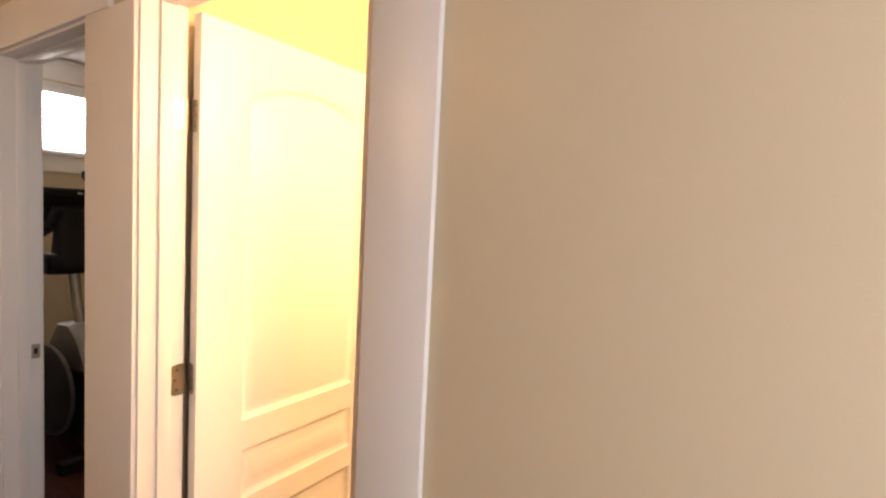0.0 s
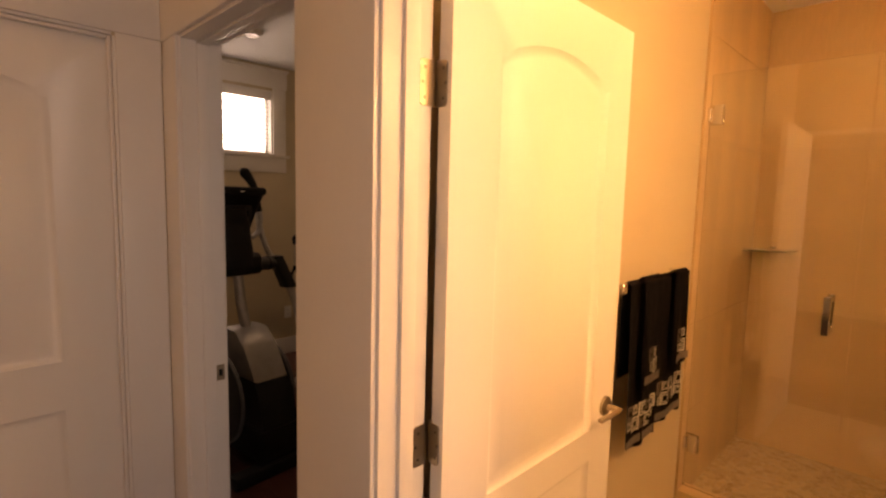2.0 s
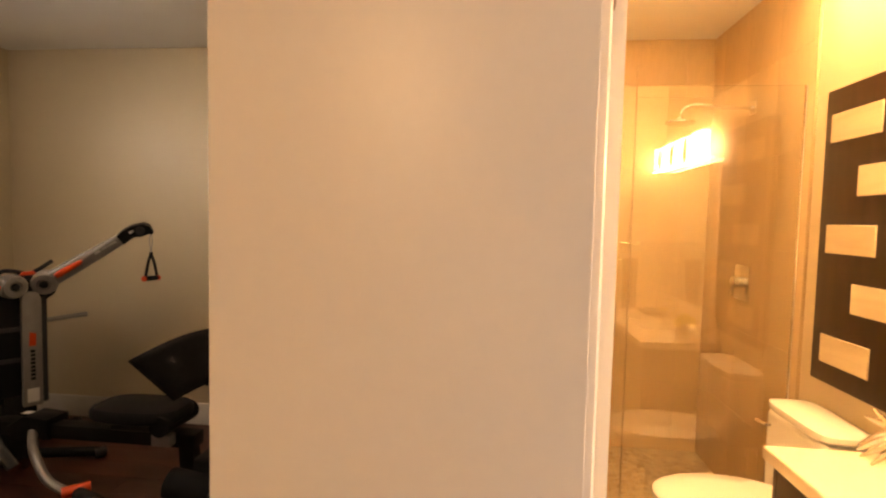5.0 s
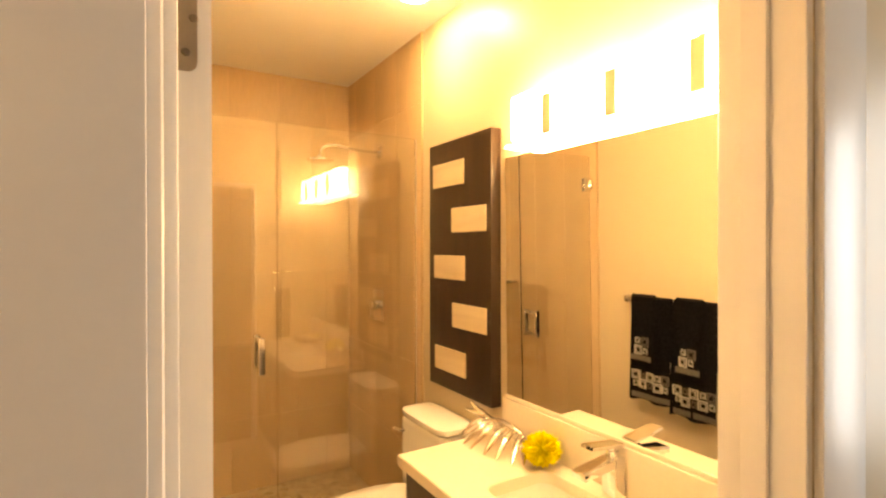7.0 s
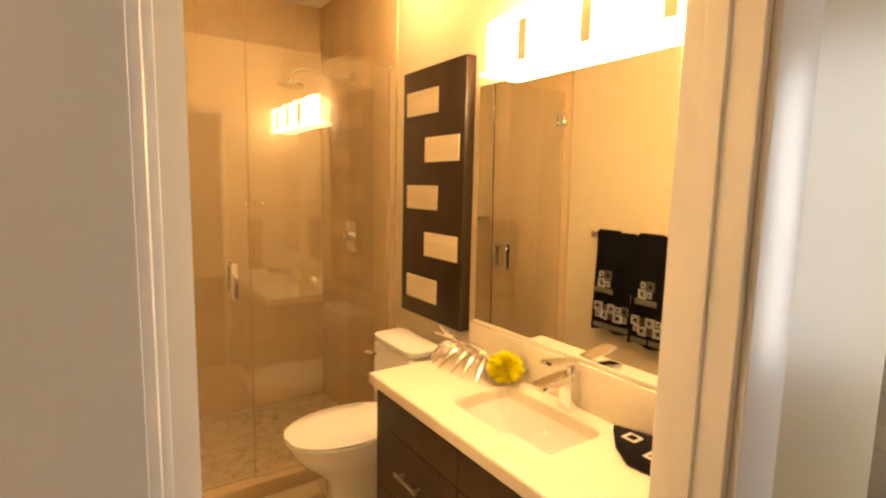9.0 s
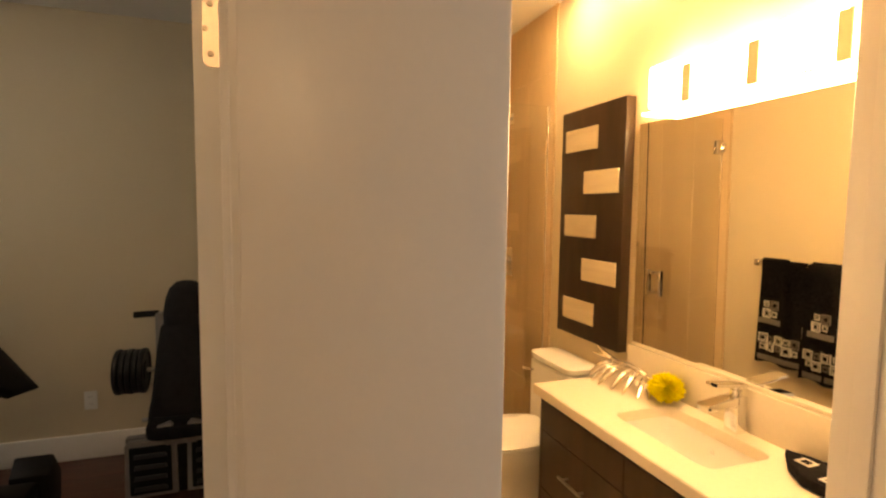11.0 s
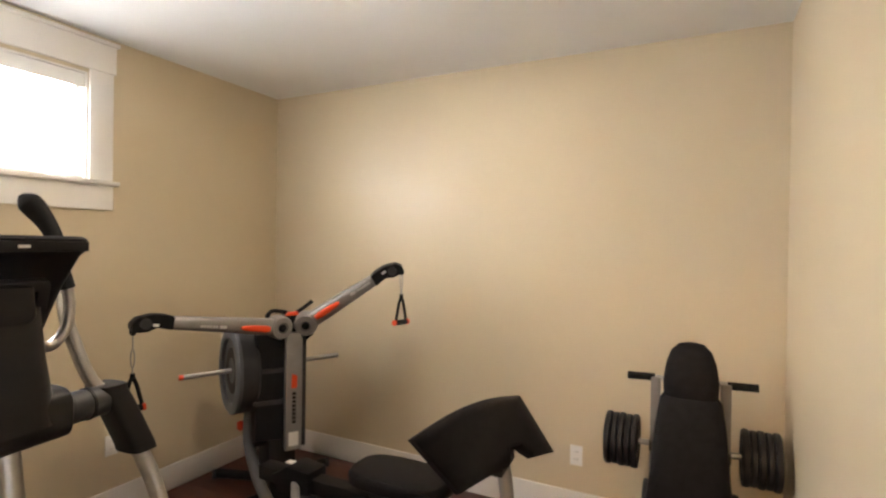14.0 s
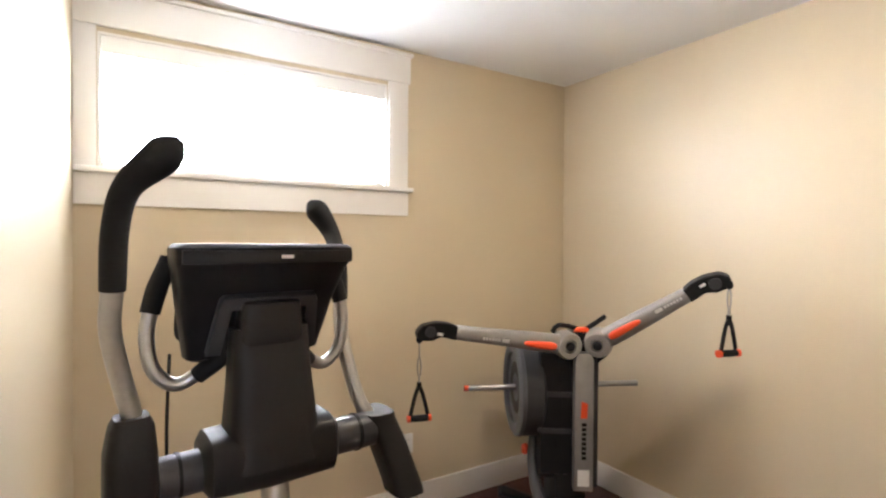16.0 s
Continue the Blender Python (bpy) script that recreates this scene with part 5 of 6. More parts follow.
def cable_arm(piv, tip, s):
    p, t = Vector(piv), Vector(tip)
    d = (t - p).normalized()
    n = Vector((0, -1, 0))
    n = (n - d * n.dot(d)).normalized()
    w = n.cross(d)

    def at(a, b, c=0.0):
        q = p + d * a + w * b + n * c
        return q
    L = (t - p).length
    bm = bmesh.new()
    ring_of = []
    for a, hw, hd in ((-0.01, 0.040, 0.030), (0.05, 0.046, 0.036), (0.16, 0.045, 0.036), (0.36, 0.037, 0.032), (L - 0.14, 0.033, 0.029), (L - 0.125, 0.030, 0.026)):
        ring_of.append([at(a, hw * u, hd * v) for u, v in oval(0, 0, 1, 1, 20, 3)])
    loft(bm, ring_of)
    arm = part("arm", bm, M_PAINTG, cm, "silver-grey arm")
    m4 = Matrix((d, w, n)).transposed().to_4x4()
    m4.translation = p
    part("pivot_disc", lathe(bmesh.new(), [(0.066, -0.036), (0.066, 0.028), (0.058, 0.040), (0.034, 0.042), (0.030, 0.034)], 32, m4), M_PAINTG, arm)
    part("pivot_bolt", lathe(bmesh.new(), [(0.021, 0.030), (0.021, 0.046), (0.014, 0.050)], 20, m4), M_BLACK, arm)
    lv = bmesh.new()
    loft(lv, [[at(a, 0.008 + h * u, 0.036 + 0.014 * v) for u, v in oval(0, 0, 1, 1, 14, 3)] for a, h in ((0.075, 0.014), (0.10, 0.020), (0.17, 0.017), (0.215, 0.013), (0.235, 0.006))])
    part("release_lever", lv, M_ORANGE, arm, "orange release lever")
    mk = bmesh.new()
    for a0, a1, h in ((0.31, 0.345, 0.008), (0.355, 0.365, 0.006), (0.37, 0.38, 0.006), (0.385, 0.395, 0.006), (0.40, 0.41, 0.006), (0.415, 0.425, 0.006), (0.43, 0.44, 0.006)):
        vs = [mk.verts.new(at(a, b + 0.008, 0.0345)) for a, b in ((a0, -h), (a1, -h), (a1, h), (a0, h))]
        mk.faces.new(vs)
    bmesh.ops.solidify(mk, geom=mk.faces[:], thickness=0.001)
    part("printed_mark", mk, M_PRINT, arm)
    # pulley head
    out = [(L - 0.135, -0.032), (L - 0.135, 0.030), (L - 0.09, 0.040), (L - 0.03, 0.038), (L + 0.03, 0.016), (L + 0.052, -0.016), (L + 0.045, -0.045), (L + 0.015, -0.052), (L - 0.03, -0.046), (L - 0.06, -0.020), (L - 0.10, -0.030)]
    if w.z < 0:
        out = [(a, -b) for a, b in out]
    hd = bmesh.new()
    lo = [hd.verts.new(at(a, b, -0.028)) for a, b in out]
    hi = [hd.verts.new(at(a, b, 0.028)) for a, b in out]
    hd.faces.new(lo[::-1])
    hd.faces.new(hi)
    for i in range(len(out)):
        hd.faces.new((lo[i], lo[(i + 1) % len(out)], hi[(i + 1) % len(out)], hi[i]))
    bmesh.ops.bevel(hd, geom=hd.edges[:], offset=0.004, segments=2, affect="EDGES")
    head = part("pulley_head", hd, M_BLACK, arm, "black pulley head")
    m5 = m4.copy()
    m5.translation = at(L - 0.01, -0.008 if w.z > 0 else 0.008)
    part("pulley", lathe(bmesh.new(), [(0.006, 0.034), (0.026, 0.034), (0.026, 0.029), (0.006, 0.029)], 24, m5), M_GREY, head)
    part("name_mark", B(-0.012, -0.006, 0.0295, 0.014, 0.006, 0.0305, m=Matrix.Translation(Vector(at(L - 0.055, 0.012))) @ m4.to_3x3().to_4x4()), M_PRINT, head)
    e = at(L + 0.030, -0.050 if w.z > 0 else 0.050)
    # ball, snap hook and stirrup handle
    hook = part("snap_hook", lathe(bmesh.new(), [(0.003, -0.020), (0.013, -0.013), (0.016, 0.0), (0.013, 0.013), (0.003, 0.020)], 16, Matrix.Translation(e)), M_BLACK, head)
    if w.z < 0:
        e = e + Vector((0, 0, -0.065))
        part("cable", T([(e.x, e.y, e.z - 0.02), (e.x, e.y, e.z + 0.065)], 0.003, 8), M_STEEL, hook)
    bm = bmesh.new()
    c = [(e.x + 0.008 * math.cos(q), e.y, e.z - 0.060 + 0.042 * math.sin(q)) for q in (2 * math.pi * j / 16 for j in range(17))]
    tube(bm, c, 0.0032, 8)
    c = [(e.x, e.y + 0.007 * math.cos(q), e.z - 0.122 + 0.024 * math.sin(q)) for q in (2 * math.pi * j / 12 for j in range(13))]
    tube(bm, c, 0.0032, 8)
    part("carabiner", bm, M_STEEL, hook, "steel snap hook")
    z0 = e.z - 0.142
    hw, dy = 0.040, 0.018
    strap = bmesh.new()
    for q in (-1, 1):
        tube(strap, curve([(e.x, e.y, z0), (e.x + q * 0.018, e.y + q * dy * 0.3, z0 - 0.05), (e.x + q * hw, e.y + q * dy, z0 - 0.148)], 5), 0.009, 8, 0.35, (0, 1, 0.1))
    tube(strap, [(e.x, e.y, z0 + 0.012), (e.x, e.y, z0 - 0.006)], 0.011, 10)
    part("strap", strap, M_RUBBER, hook, "black webbing strap")
    a, b = Vector((e.x - hw - 0.012, e.y - dy, z0 - 0.151)), Vector((e.x + hw + 0.012, e.y + dy, z0 - 0.151))
    part("handle_grip", T([a.lerp(b, f) for f in (0.12, 0.3, 0.5, 0.7, 0.88)], [0.014, 0.0155, 0.016, 0.0155, 0.014], 14), M_RUBBER, hook)
    for f0, f1 in ((0, 0.12), (0.88, 1)):
        part("handle_cap", T([a.lerp(b, f0), a.lerp(b, f1)], 0.0165, 14), M_ORANGE, hook, "orange end cap")


cable_arm(PVL, (-0.612, -0.235, 1.166), -1)
cable_arm(PVR, (0.632, -0.262, 1.408), 1)
xc = 0.128
part("yoke", P([(-0.01, 1.115), (-0.03, 1.055), (-0.01, 0.995), (xc - 0.045, 0.945), (xc + 0.045, 0.945), (0.248, 1.005), (0.268, 1.065), (0.243, 1.125), (xc, 1.135)], 0.005, 0.07, "y", 0.008), M_BLACK, cm, "black pivot housing")
part("cable_guide", lean([(xc - 0.145, 0.03, 1.115), (xc - 0.115, 0.03, 1.150), (xc - 0.055, 0.03, 1.145), (xc, 0.03, 1.130), (xc + 0.045, 0.03, 1.150), (xc + 0.095, 0.03, 1.185), (xc + 0.115, 0.03, 1.200)], 0.012, 8), M_BLACK, cm)
part("orange_cap", P([(xc - 0.045, 1.125), (xc + 0.04, 1.125), (xc + 0.02, 1.147), (xc - 0.03, 1.143)], -0.01, 0.03, "y", 0.003), M_ORANGE, cm, "orange cap")
col = part("column", P([(xc - 0.046, 0.36), (xc + 0.046, 0.36), (xc + 0.046, 0.99), (xc + 0.030, 1.03), (xc - 0.030, 1.03), (xc - 0.046, 0.99)], -0.045, 0.005, "y", 0.006), M_PAINTG, cm, "silver-grey front column")
part("red_mark", P([(xc - 0.016, 0.715), (xc + 0.016, 0.715), (xc + 0.018, 0.785), (xc - 0.012, 0.797)], -0.0468, -0.0448, "y"), M_ORANGE, col)
bm = bmesh.new()
for k in range(8):
    prism(bm, [(xc - 0.010, 0.515 + k * 0.023), (xc + 0.012, 0.515 + k * 0.023), (xc + 0.012, 0.531 + k * 0.023), (xc - 0.010, 0.531 + k * 0.023)], -0.0468, -0.0448, "y")
part("printed_mark", bm, M_BLACK, col)
part("warning_label", P([(xc - 0.028, 0.385), (xc + 0.028, 0.385), (xc + 0.028, 0.465), (xc - 0.028, 0.465)], -0.0465, -0.0448, "y"), M_PRINT, col, "pale paper warning label")
part("column_side", P([(0.005, 0.36), (0.075, 0.34), (0.09, 0.72), (0.06, 1.00), (0.005, 1.00)], xc + 0.047, xc + 0.080, "x", 0.008), M_GREY, cm)
# pack housing and its big disc
part("pack_housing", P([(0.005, 0.42), (0.10, 0.36), (0.44, 0.40), (0.52, 0.62), (0.50, 0.90), (0.40, 1.02), (0.16, 1.04), (0.005, 1.02)], -0.075, xc + 0.04, "x", 0.02), M_BLACK, cm, "black weight pack housing")
part("pack_rib", P([(0.0, 0.80), (0.30, 0.86), (0.30, 0.88), (0.0, 0.825)], -0.085, xc + 0.02, "x", 0.003), M_GREY, cm)
part("pack_rib", P([(0.0, 0.62), (0.28, 0.64), (0.28, 0.66), (0.0, 0.645)], -0.085, xc + 0.02, "x", 0.003), M_GREY, cm)
disc = part("drive_disc", lathe(bmesh.new(), [(0.03, -0.06), (0.20, -0.06), (0.215, -0.045), (0.215, 0.045), (0.20, 0.06), (0.17, 0.062), (0.165, 0.040), (0.03, 0.036)], 48, pose(-0.135, 0.17, 0.80, 0, 0, 9) @ pose(0, 0, 0, 0, -90, 0) @ Matrix.Diagonal((1.15, 1, 1, 1))), M_GREY, cm, "dark grey drive disc")
part("disc_ring", lathe(bmesh.new(), [(0.158, 0.050), (0.162, 0.066), (0.178, 0.074), (0.200, 0.072), (0.216, 0.060), (0.217, 0.040)], 48, pose(-0.135, 0.17, 0.80, 0, 0, 9) @ pose(0, 0, 0, 0, -90, 0) @ Matrix.Diagonal((1.15, 1, 1, 1))), M_MID, disc, "slate grey ring")
part("inner_ring", lathe(bmesh.new(), [(0.060, 0.038), (0.064, 0.050), (0.110, 0.052), (0.128, 0.046), (0.130, 0.036)], 40, pose(-0.135, 0.17, 0.80, 0, 0, 9) @ pose(0, 0, 0, 0, -90, 0) @ Matrix.Diagonal((1.15, 1, 1, 1))), M_BLACK, disc)
part("side_shell", P([(0.02, 0.44), (0.10, 0.36), (0.32, 0.38), (0.42, 0.60), (0.40, 0.92), (0.28, 1.04), (0.10, 1.03), (0.02, 0.98)], xc + 0.040, xc + 0.085, "x", 0.02), M_SHELL, cm, "curved charcoal side shell")
part("peg", T([(-0.43, 0.152, 0.790), (0.43, 0.205, 0.826)], 0.0145, 14), M_STEEL, cm, "steel weight peg")
for x, z in ((-0.442, 0.790), (0.442, 0.826)):
    part("peg_cap", T([(x - 0.012, 0.1785 + x * 0.0615, z), (x + 0.012, 0.1785 + x * 0.0615, z)], 0.0155, 14), M_ORANGE if x < 0 else M_STEEL, cm)
part("lower_body", P([(-0.04, 0.06), (-0.02, 0.30), (0.02, 0.46), (0.30, 0.42), (0.40, 0.20), (0.46, 0.06)], 0.0, 0.15, "x", 0.015), M_SHELL, cm, "charcoal lower frame")
part("knob", lathe(bmesh.new(), [(0.012, 0), (0.026, 0.004), (0.030, 0.022), (0.020, 0.036)], 20, pose(-0.11, 0.20, 0.46, 0, -90, 0)), M_ORANGE, cm, "orange adjusting knob")
part("knob_stem", T([(-0.11, 0.20, 0.46), (0.01, 0.20, 0.46)], 0.014, 10), M_BLACK, cm)
part("side_strut", lean([(-0.06, 0.24, 0.62), (-0.09, 0.14, 0.40), (-0.05, 0.0, 0.20), (0.02, -0.10, 0.05)], 0.032, 12), M_MID, cm, "grey curved strut")
for a, b in (((0.07, 0.1), (-0.34, 0.02)), ((0.07, 0.30), (-0.22, 0.60)), ((0.07, 0.30), (0.44, 0.46)), ((0.10, 0.0), (0.42, -0.18))):
    lg = part("floor_leg", T([(a[0], a[1], 0.07), ((a[0] + b[0]) / 2, (a[1] + b[1]) / 2, 0.055), (b[0], b[1], 0.035)], 0.030, 10), M_BLACK, cm)
    part("foot_cap", T([(b[0] - 0.03, b[1], 0.032), (b[0] + 0.03, b[1], 0.032)], 0.031, 12), M_GREY, lg)

# ---- gym: bench on a rail in front of the cable machine ----
be = thing("exercise_bench", (-2.1, 2.03, 0), "black padded sliding bench on a low rail", "exercise bench")
part("rail", B(-2.78, 1.985, 0.30, -1.62, 2.075, 0.375, 0.012, 2), M_SHELL, be)
part("rail_joint", P([(-2.66, 0.36), (-2.56, 0.42), (-2.42, 0.41), (-2.42, 0.30), (-2.62, 0.28)], 1.96, 2.10, "y", 0.012), M_BLACK, be)
part("white_label", B(-2.600, 1.99, 0.4225, -2.555, 2.03, 0.4235), M_PRINT, be)
seat = bmesh.new()
loft(seat, [[(x, y, z) for x, y in oval(-1.935, 2.03, a, b, 32, 3.2)] for a, b, z in ((0.225, 0.125, 0.435), (0.245, 0.145, 0.450), (0.247, 0.147, 0.485), (0.235, 0.135, 0.505), (0.17, 0.09, 0.515))])
part("seat_pad", seat, M_VINYL, be, "black vinyl seat pad")
part("front_roll", T([(-1.755, 1.90, 0.44), (-1.755, 2.16, 0.44)], [0.052, 0.052], 20), M_VINYL, be)
part("seat_bracket", B(-2.08, 1.98, 0.372, -1.80, 2.08, 0.437, 0.006), M_GREY, be)
part("adjuster_plate", B(-1.80, 1.905, 0.34, -1.70, 1.955, 0.40, 0.006, 2), M_PAINTG, be, "grey adjuster plate")
part("leg", P([(-1.70, 0.02), (-1.60, 0.02), (-1.64, 0.31), (-1.72, 0.31)], 2.0, 2.06, "y", 0.006), M_SHELL, be)
part("foot", B(-1.72, 1.86, 0.0, -1.58, 2.20, 0.045, 0.01, 2), M_BLACK, be)
part("strut", lean([(-2.52, 1.98, 0.34), (-2.40, 1.86, 0.30), (-2.25, 1.78, 0.20), (-2.08, 1.74, 0.16), (-1.9, 1.74, 0.05)], 0.022, 10), M_PAINTG, be, "grey bent strut")
part("leg_hook", T([(-2.10, 1.70, 0.185), (-2.02, 1.78, 0.185)], 0.028, 12), M_ORANGE, be, "orange locking collar")
part("leg_rest", lean([(-2.05, 1.74, 0.17), (-1.92, 1.66, 0.20), (-1.80, 1.68, 0.14), (-1.74, 1.76, 0.04)], 0.030, 10), M_SHELL, be)

# ---- gym: arm-curl stand ----
cs = thing("curl_stand", (-1.36, 1.74, 0), "black padded arm-curl stand on a grey post", "exercise stand")
pa, pb, pc, pd = Vector((-1.568, 1.468, 0.909)), Vector((-1.372, 1.986, 0.945)), Vector((-1.206, 1.888, 0.786)), Vector((-1.431, 1.554, 0.724))
nn = (pb - pa).cross(pd - pa).normalized()
if nn.z < 0:
    nn = -nn
bm = bmesh.new()
grid = []
for lay in (0, 1):
    g = []
    for j in range(15):
        v = j / 14
        row = []
        for i in range(17):
            u = i / 16
            q = pa.lerp(pb, u).lerp(pd.lerp(pc, u), v)
            if abs(u - 0.62) < 0.12 and v > 0.72:
                q = pa.lerp(pb, u).lerp(pd.lerp(pc, u), 0.72 + (v - 0.72) * 0.15)
            bulge = 0.050 * math.sin(math.pi * u) * (1 - 0.5 * v)
            edge = min(u, 1 - u, v, 1 - v)
            th = 0.034 * min(1, (edge * 9 + 0.15)) ** 0.5
            q = q + Vector((0, 0, bulge * 0.8)) + nn * (th if lay == 0 else -th)
            row.append(bm.verts.new(q))
        g.append(row)
    grid.append(g)
for g in grid:
    for j in range(14):
        for i in range(16):
            bm.faces.new((g[j][i], g[j][i + 1], g[j + 1][i + 1], g[j + 1][i]))
A, Bq = grid
for j in range(14):
    for i in (0, 16):
        bm.faces.new((A[j][i], A[j + 1][i], Bq[j + 1][i], Bq[j][i]))
for i in range(16):
    for j in (0, 14):
        bm.faces.new((A[j][i], A[j][i + 1], Bq[j][i + 1], Bq[j][i]))
part("arm_pad", bm, M_VINYL, cs, "black vinyl curved arm pad")
part("pad_bracket", P([(1.70, 0.74), (1.84, 0.76), (1.82, 0.82), (1.72, 0.81)], -1.39, -1.33, "x", 0.006), M_SHELL, cs)
part("post", lean([(-1.36, 1.775, 0.78), (-1.335, 1.765, 0.66), (-1.325, 1.755, 0.50), (-1.33, 1.75, 0.34), (-1.34, 1.75, 0.20)], [0.034, 0.032, 0.030, 0.030, 0.034], 14, flat=0.75), M_PAINTG, cs, "grey curved post")
part("socket_block", B(-1.43, 1.66, 0.10, -1.20, 1.86, 0.42, 0.025, 2), M_BLACK, cs)
part("side_plate", P([(1.84, 0.12), (1.95, 0.20), (1.97, 0.40), (1.90, 0.50), (1.84, 0.44)], -1.30, -1.16, "x", 0.012), M_SHELL, cs)
part("foam_roll", T([(-1.50, 1.62, 0.33), (-1.30, 1.62, 0.30)], 0.065, 20), M_RUBBER, cs)
part("base_bar", B(-1.70, 1.71, 0.0, -1.05, 1.79, 0.10, 0.012, 2), M_SHELL, cs)
part("base_foot", B(-1.10, 1.50, 0.0, -1.02, 2.00, 0.05, 0.012, 2), M_BLACK, cs)
part("label_strip", P([(1.80, 0.16), (1.815, 0.16), (1.815, 0.36), (1.80, 0.36)], -1.20, -1.1985, "x"), M_PRINT, cs)

# ---- gym: plate-loaded bench machine by the back wall ----
pm = thing("weight_bench", (-0.75, 2.65, 0), "black reclined weight bench with loaded plate pegs", "weight bench")
bx = -0.752


def pad(name, levels, label):
    """An upholstered back: (z, half width, y, half thickness) rings."""
    b = bmesh.new()
    loft(b, [[(x, y, z) for x, y in oval(bx, yc, hw, hd, 28, 3)] for z, hw, yc, hd in levels])
    part(name, b, M_VINYL, pm, label)


pad("head_pad", [(0.86, 0.098, 2.585, 0.020), (0.875, 0.112, 2.590, 0.034), (0.94, 0.116, 2.605, 0.040), (1.02, 0.104, 2.622, 0.040), (1.075, 0.084, 2.634, 0.036), (1.105, 0.052, 2.642, 0.024), (1.112, 0.02, 2.644, 0.010)], "black vinyl head pad")
pad("back_pad", [(0.36, 0.165, 2.47, 0.025), (0.38, 0.180, 2.475, 0.040), (0.55, 0.160, 2.515, 0.042), (0.74, 0.145, 2.560, 0.042), (0.86, 0.128, 2.587, 0.038), (0.885, 0.110, 2.592, 0.022)], "black vinyl back pad")
part("seat_pad", P(oval(bx, 2.40, 0.17, 0.12, 28, 3.5), 0.33, 0.40, "z", 0.02), M_VINYL, pm, "black vinyl seat pad")
part("handle_bar", T([(-1.025, 2.715, 0.912), (-0.485, 2.735, 0.918)], 0.012, 12), M_STEEL, pm)
for x0, x1 in ((-1.035, -0.91), (-0.60, -0.475)):
    part("handle_grip", T([(x0, 2.715 + (x0 + 1.025) * 0.037, 0.912), (x1, 2.715 + (x1 + 1.025) * 0.037, 0.915)], 0.0185, 14), M_RUBBER, pm, "black foam grip")
for x in (-0.905, -0.605):
    part("upright", P([(2.70, 0.02), (2.76, 0.02), (2.75, 0.92), (2.70, 0.92)], x - 0.022, x + 0.022, "x", 0.005), M_PAINTG, pm, "grey upright")
part("cross_frame", B(-0.93, 2.70, 0.55, -0.58, 2.76, 0.61, 0.006), M_SHELL, pm)
part("upper_peg", T([(-1.15, 2.72, 0.585), (-0.37, 2.76, 0.585)], 0.014, 12), M_STEEL, pm)


def plate(x, y, z, r, t):
    b = lathe(bmesh.new(), [(0.016, -t / 2), (r * 0.42, -t / 2), (r * 0.46, -t * 0.25), (r * 0.80, -t * 0.25), (r * 0.84, -t / 2), (r * 0.96, -t / 2), (r, -t * 0.3),
                            (r, t * 0.3), (r * 0.96, t / 2), (r * 0.84, t / 2), (r * 0.80, t * 0.25), (r * 0.46, t * 0.25), (r * 0.42, t / 2), (0.016, t / 2)], 36, pose(x, y, z, 0, 90, 0))
    part("weight_plate", b, M_IRON, pm, "black weight plate")


for k in range(5):
    plate(-1.118 + k * 0.031, 2.722, 0.585, 0.128 - 0.004 * (k % 2), 0.028)
    plate(-0.398 - k * 0.031, 2.756, 0.585, 0.128 - 0.004 * (k % 2), 0.028)
part("lower_peg", T([(-1.00, 2.66, 0.312), (-0.46, 2.68, 0.312)], 0.012, 12), M_STEEL, pm)
plate(-0.935, 2.663, 0.312, 0.115, 0.03)
plate(-0.90, 2.663, 0.312, 0.115, 0.03)
plate(-0.565, 2.676, 0.312, 0.115, 0.03)
plate(-0.60, 2.676, 0.312, 0.115, 0.03)
part("spine", P([(2.36, 0.10), (2.44, 0.06), (2.74, 0.50), (2.72, 0.60), (2.68, 0.60)], bx - 0.035, bx + 0.035, "x", 0.006), M_SHELL, pm)
part("rear_foot", B(-1.02, 2.74, 0.0, -0.46, 2.82, 0.06, 0.012, 2), M_BLACK, pm)
part("fork", P([(-0.82, 0.30), (-0.86, 0.40), (-0.80, 0.42), (-0.76, 0.36), (-0.70, 0.42), (-0.64, 0.40), (-0.68, 0.30)], 2.30, 2.34, "y", 0.006), M_PAINTG, pm, "grey seat fork")
part("small_box", B(-0.475, 2.55, 0.0, -0.365, 2.78, 0.20, 0.006), M_SHELL, pm)
# stepper foot plates
fp = thing("foot_plates", (-0.75, 2.36, 0), "pair of grey-rimmed black slotted foot plates", "foot plates")
part("yoke", B(-1.02, 2.375, 0.30, -0.485, 2.425, 0.328, 0.008, 2), M_PAINTG, fp)
part("stem", B(-0.79, 2.38, 0.0, -0.71, 2.43, 0.30, 0.008), M_SHELL, fp)
for x0, x1 in ((-1.02, -0.775), (-0.73, -0.485)):
    rim = P([(x0, 0.02), (x1, 0.02), (x1 - 0.004, 0.30), (x1 - 0.02, 0.322), (x0 + 0.02, 0.322), (x0 + 0.004, 0.30)], 2.335, 2.375, "y", 0.008)
    pr = part("plate_rim", rim, M_PAINTG, fp, "grey rim")
    part("plate_face", B(x0 + 0.025, 2.328, 0.04, x1 - 0.025, 2.336, 0.295, 0.004), M_BLACK, pr)
    for k in range(4):
        z = 0.235 - k * 0.058
        part("slot_bar", P([(x0 + 0.045, z), (x1 - 0.045, z), (x1 - 0.05, z + 0.022), (x0 + 0.05, z + 0.022)], 2.318, 2.329, "y", 0.003), M_GREY, pr)

# ---- pieces: wall tiles, floor tiles, planks ----
SHARED = {}


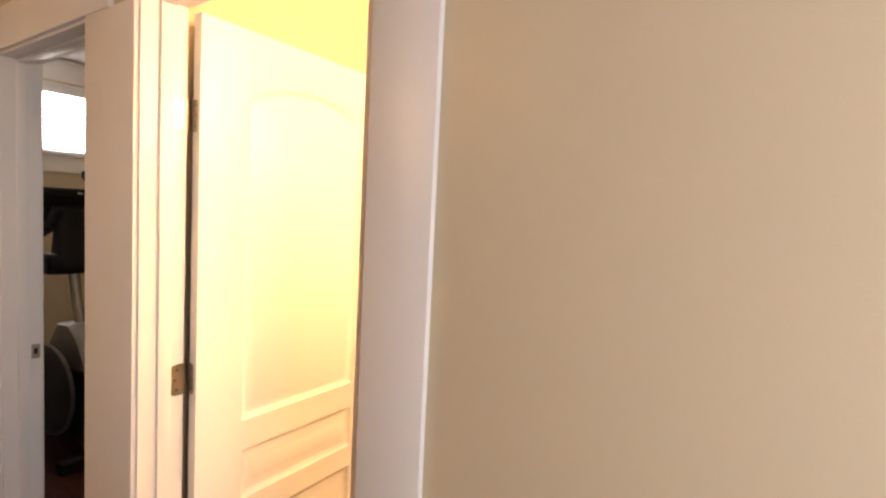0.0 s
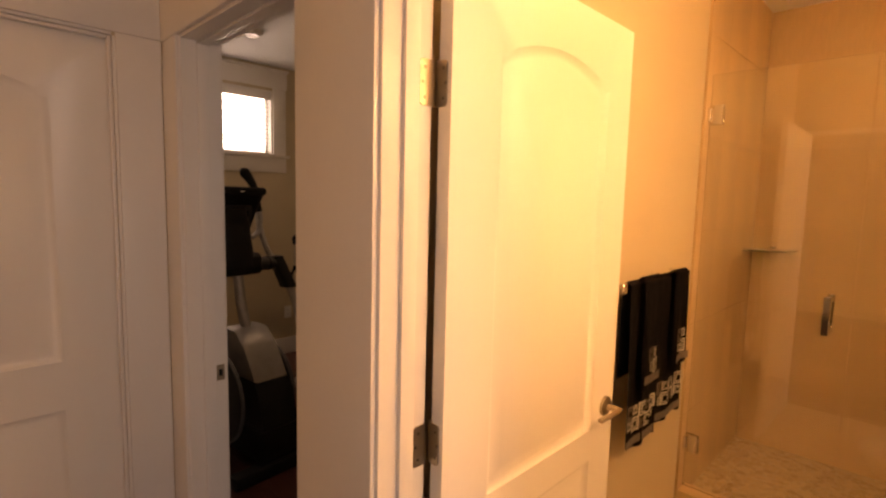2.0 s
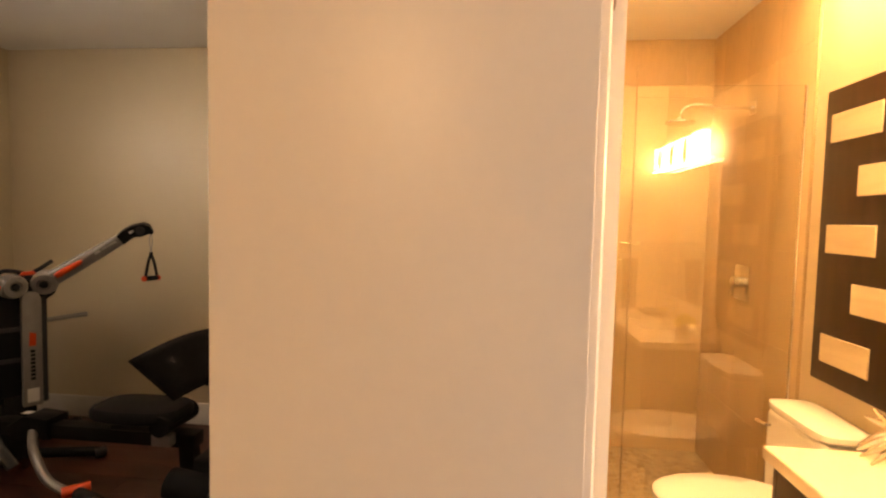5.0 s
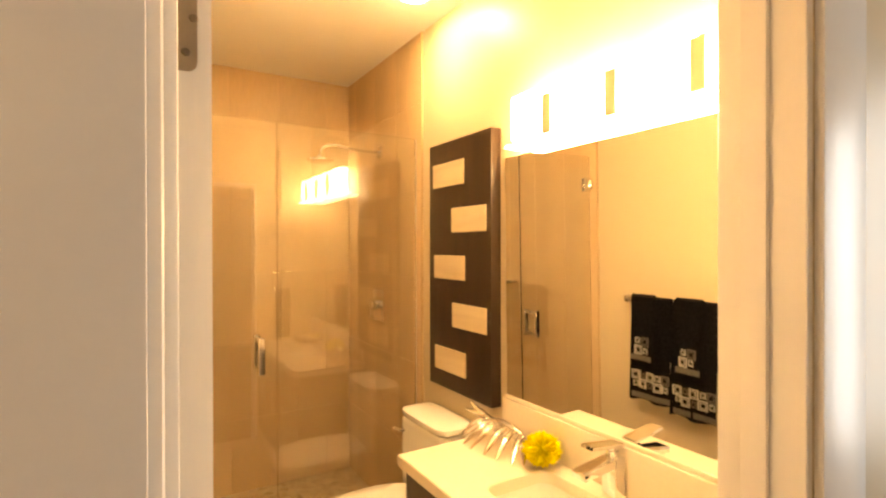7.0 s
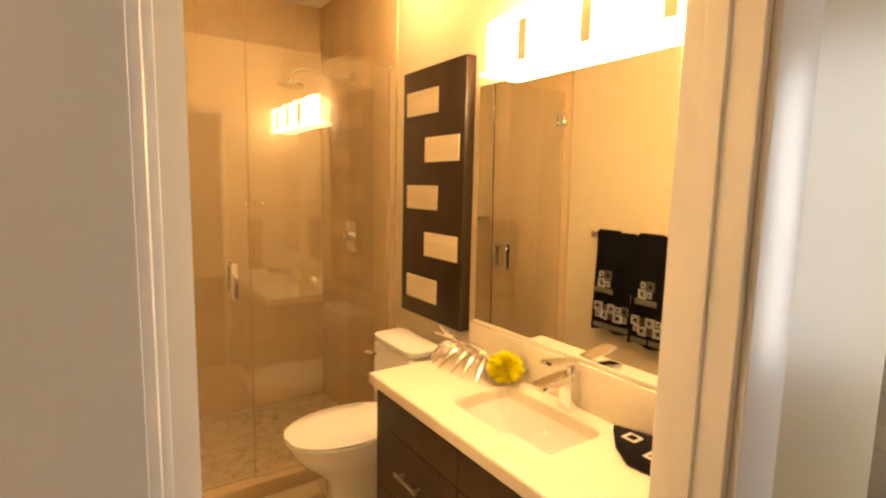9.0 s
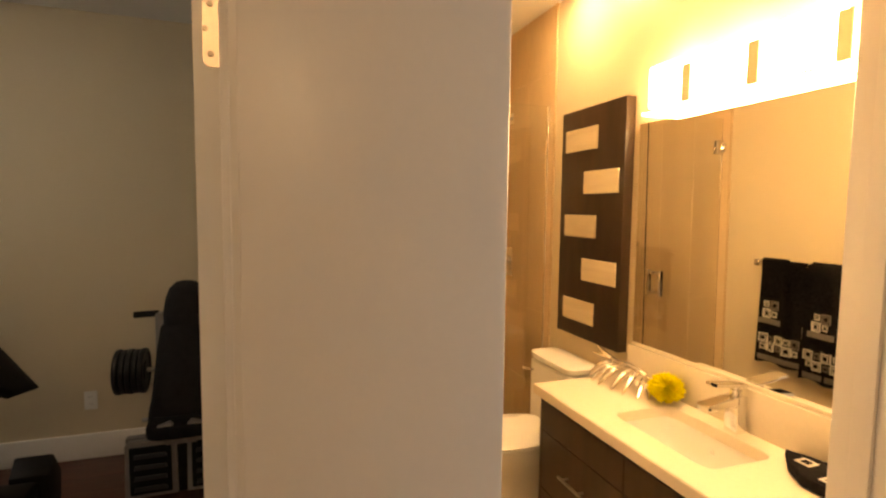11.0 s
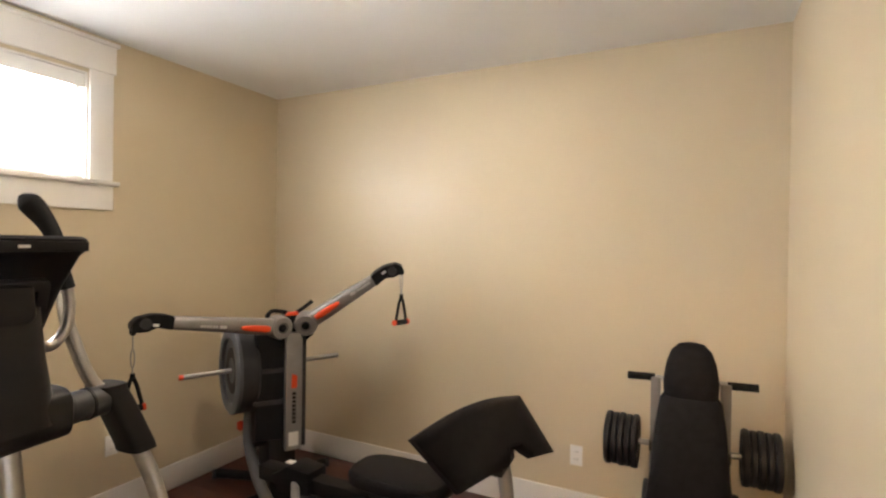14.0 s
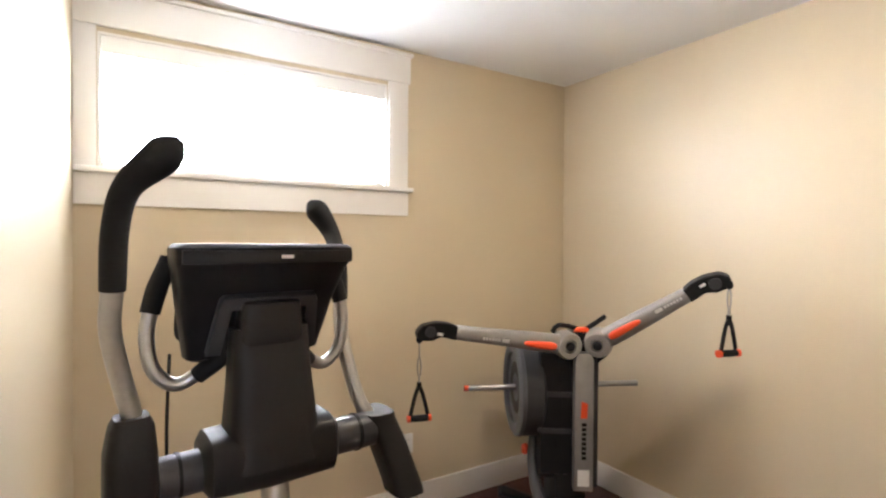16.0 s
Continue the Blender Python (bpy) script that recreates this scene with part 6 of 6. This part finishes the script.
def piece(name, parent, x0, y0, z0, x1, y1, z1, material, bev=0.0015):
    """One tile or plank; alike sizes share their mesh."""
    key = (name, round(x1 - x0, 3), round(y1 - y0, 3), round(z1 - z0, 3))
    if key not in SHARED:
        hx, hy, hz = (x1 - x0) / 2, (y1 - y0) / 2, (z1 - z0) / 2
        SHARED[key] = mesh_of(name, B(-hx, -hy, -hz, hx, hy, hz, bev), material)
    ob = new(name, SHARED[key])
    ob.parent = parent
    ob.matrix_basis = PLACE[parent] @ Matrix.Translation(((x0 + x1) / 2, (y0 + y1) / 2, (z0 + z1) / 2))
    return ob


tw = thing("wall_shower", (0.5, 2.5, 0), "large beige porcelain tiles on the shower walls", "tiled wall", kind="structure")
part("grout", B(BX0, BY1 - 0.007, 0.0, BX1, BY1 - 0.0005, BZ), M_GROUT, tw)
part("grout", B(BX0 + 0.0005, TILE_Y, 0.0, BX0 + 0.007, BY1 - 0.007, BZ), M_GROUT, tw)
part("grout", B(BX1 - 0.007, TILE_Y, 0.0, BX1 - 0.0005, BY1 - 0.007, BZ), M_GROUT, tw)
g = 0.0016
zs = [0.012, 0.47, 0.93, 1.39, 1.85, 2.31, BZ]
for za, zb in zip(zs, zs[1:]):
    xs = [BX0 + 0.009, 0.14, 0.445, 0.75, 1.055, BX1 - 0.009]
    for xa, xb in zip(xs, xs[1:]):
        piece("tile", tw, xa + g / 2, BY1 - 0.0105, za + g / 2, xb - g / 2, BY1 - 0.0045, zb - g / 2, M_TILE, 0.0007)
    ys = [TILE_Y, 2.27, 2.575, 2.88, BY1 - 0.0105]
    for ya, yb in zip(ys, ys[1:]):
        piece("tile", tw, BX0 + 0.004, ya + g / 2, za + g / 2, BX0 + 0.0095, yb - g / 2, zb - g / 2, M_TILE, 0.0007)
        piece("tile", tw, BX1 - 0.0095, ya + g / 2, za + g / 2, BX1 - 0.004, yb - g / 2, zb - g / 2, M_TILE, 0.0007)
for i, xa in enumerate((BX0, 0.18, 0.48, 0.78, 1.08)):
    xb = min(xa + 0.3, BX1)
    y = 0.06 - (0.3 if i % 2 else 0.0)
    while y < GLASS_Y - 0.05:
        ya, yb = max(y, 0.06), min(y + 0.6, GLASS_Y - 0.05)
        if yb - ya > 0.02:
            piece("tile", floor_bath, xa + 0.0015, ya + 0.0015, -0.0095, xb - 0.0015, yb - 0.0015, 0.0, M_FTILE)
        y += 0.6


def planks(parent, x0, x1, y0, y1, w, length, seed):
    r = random.Random(seed)
    y = y0
    while y < y1 - 0.01:
        x = x0 - r.uniform(0, length * 0.9)
        while x < x1 - 0.02:
            a, b = max(x, x0), min(x + length, x1)
            if b - a > 0.03:
                piece("plank", parent, a + 0.0006, y + 0.0006, -0.013, b - 0.0006, min(y + w, y1) - 0.0006, 0.0, M_FLOORW, 0.0008)
            x += length
        y += w


planks(floor_gym, GX0, GX1, 0.06, GY1, 0.165, 1.2, 3)
planks(floor_hall, HALL_W, EAST, HALL_S, 0.0, 0.165, 1.2, 5)
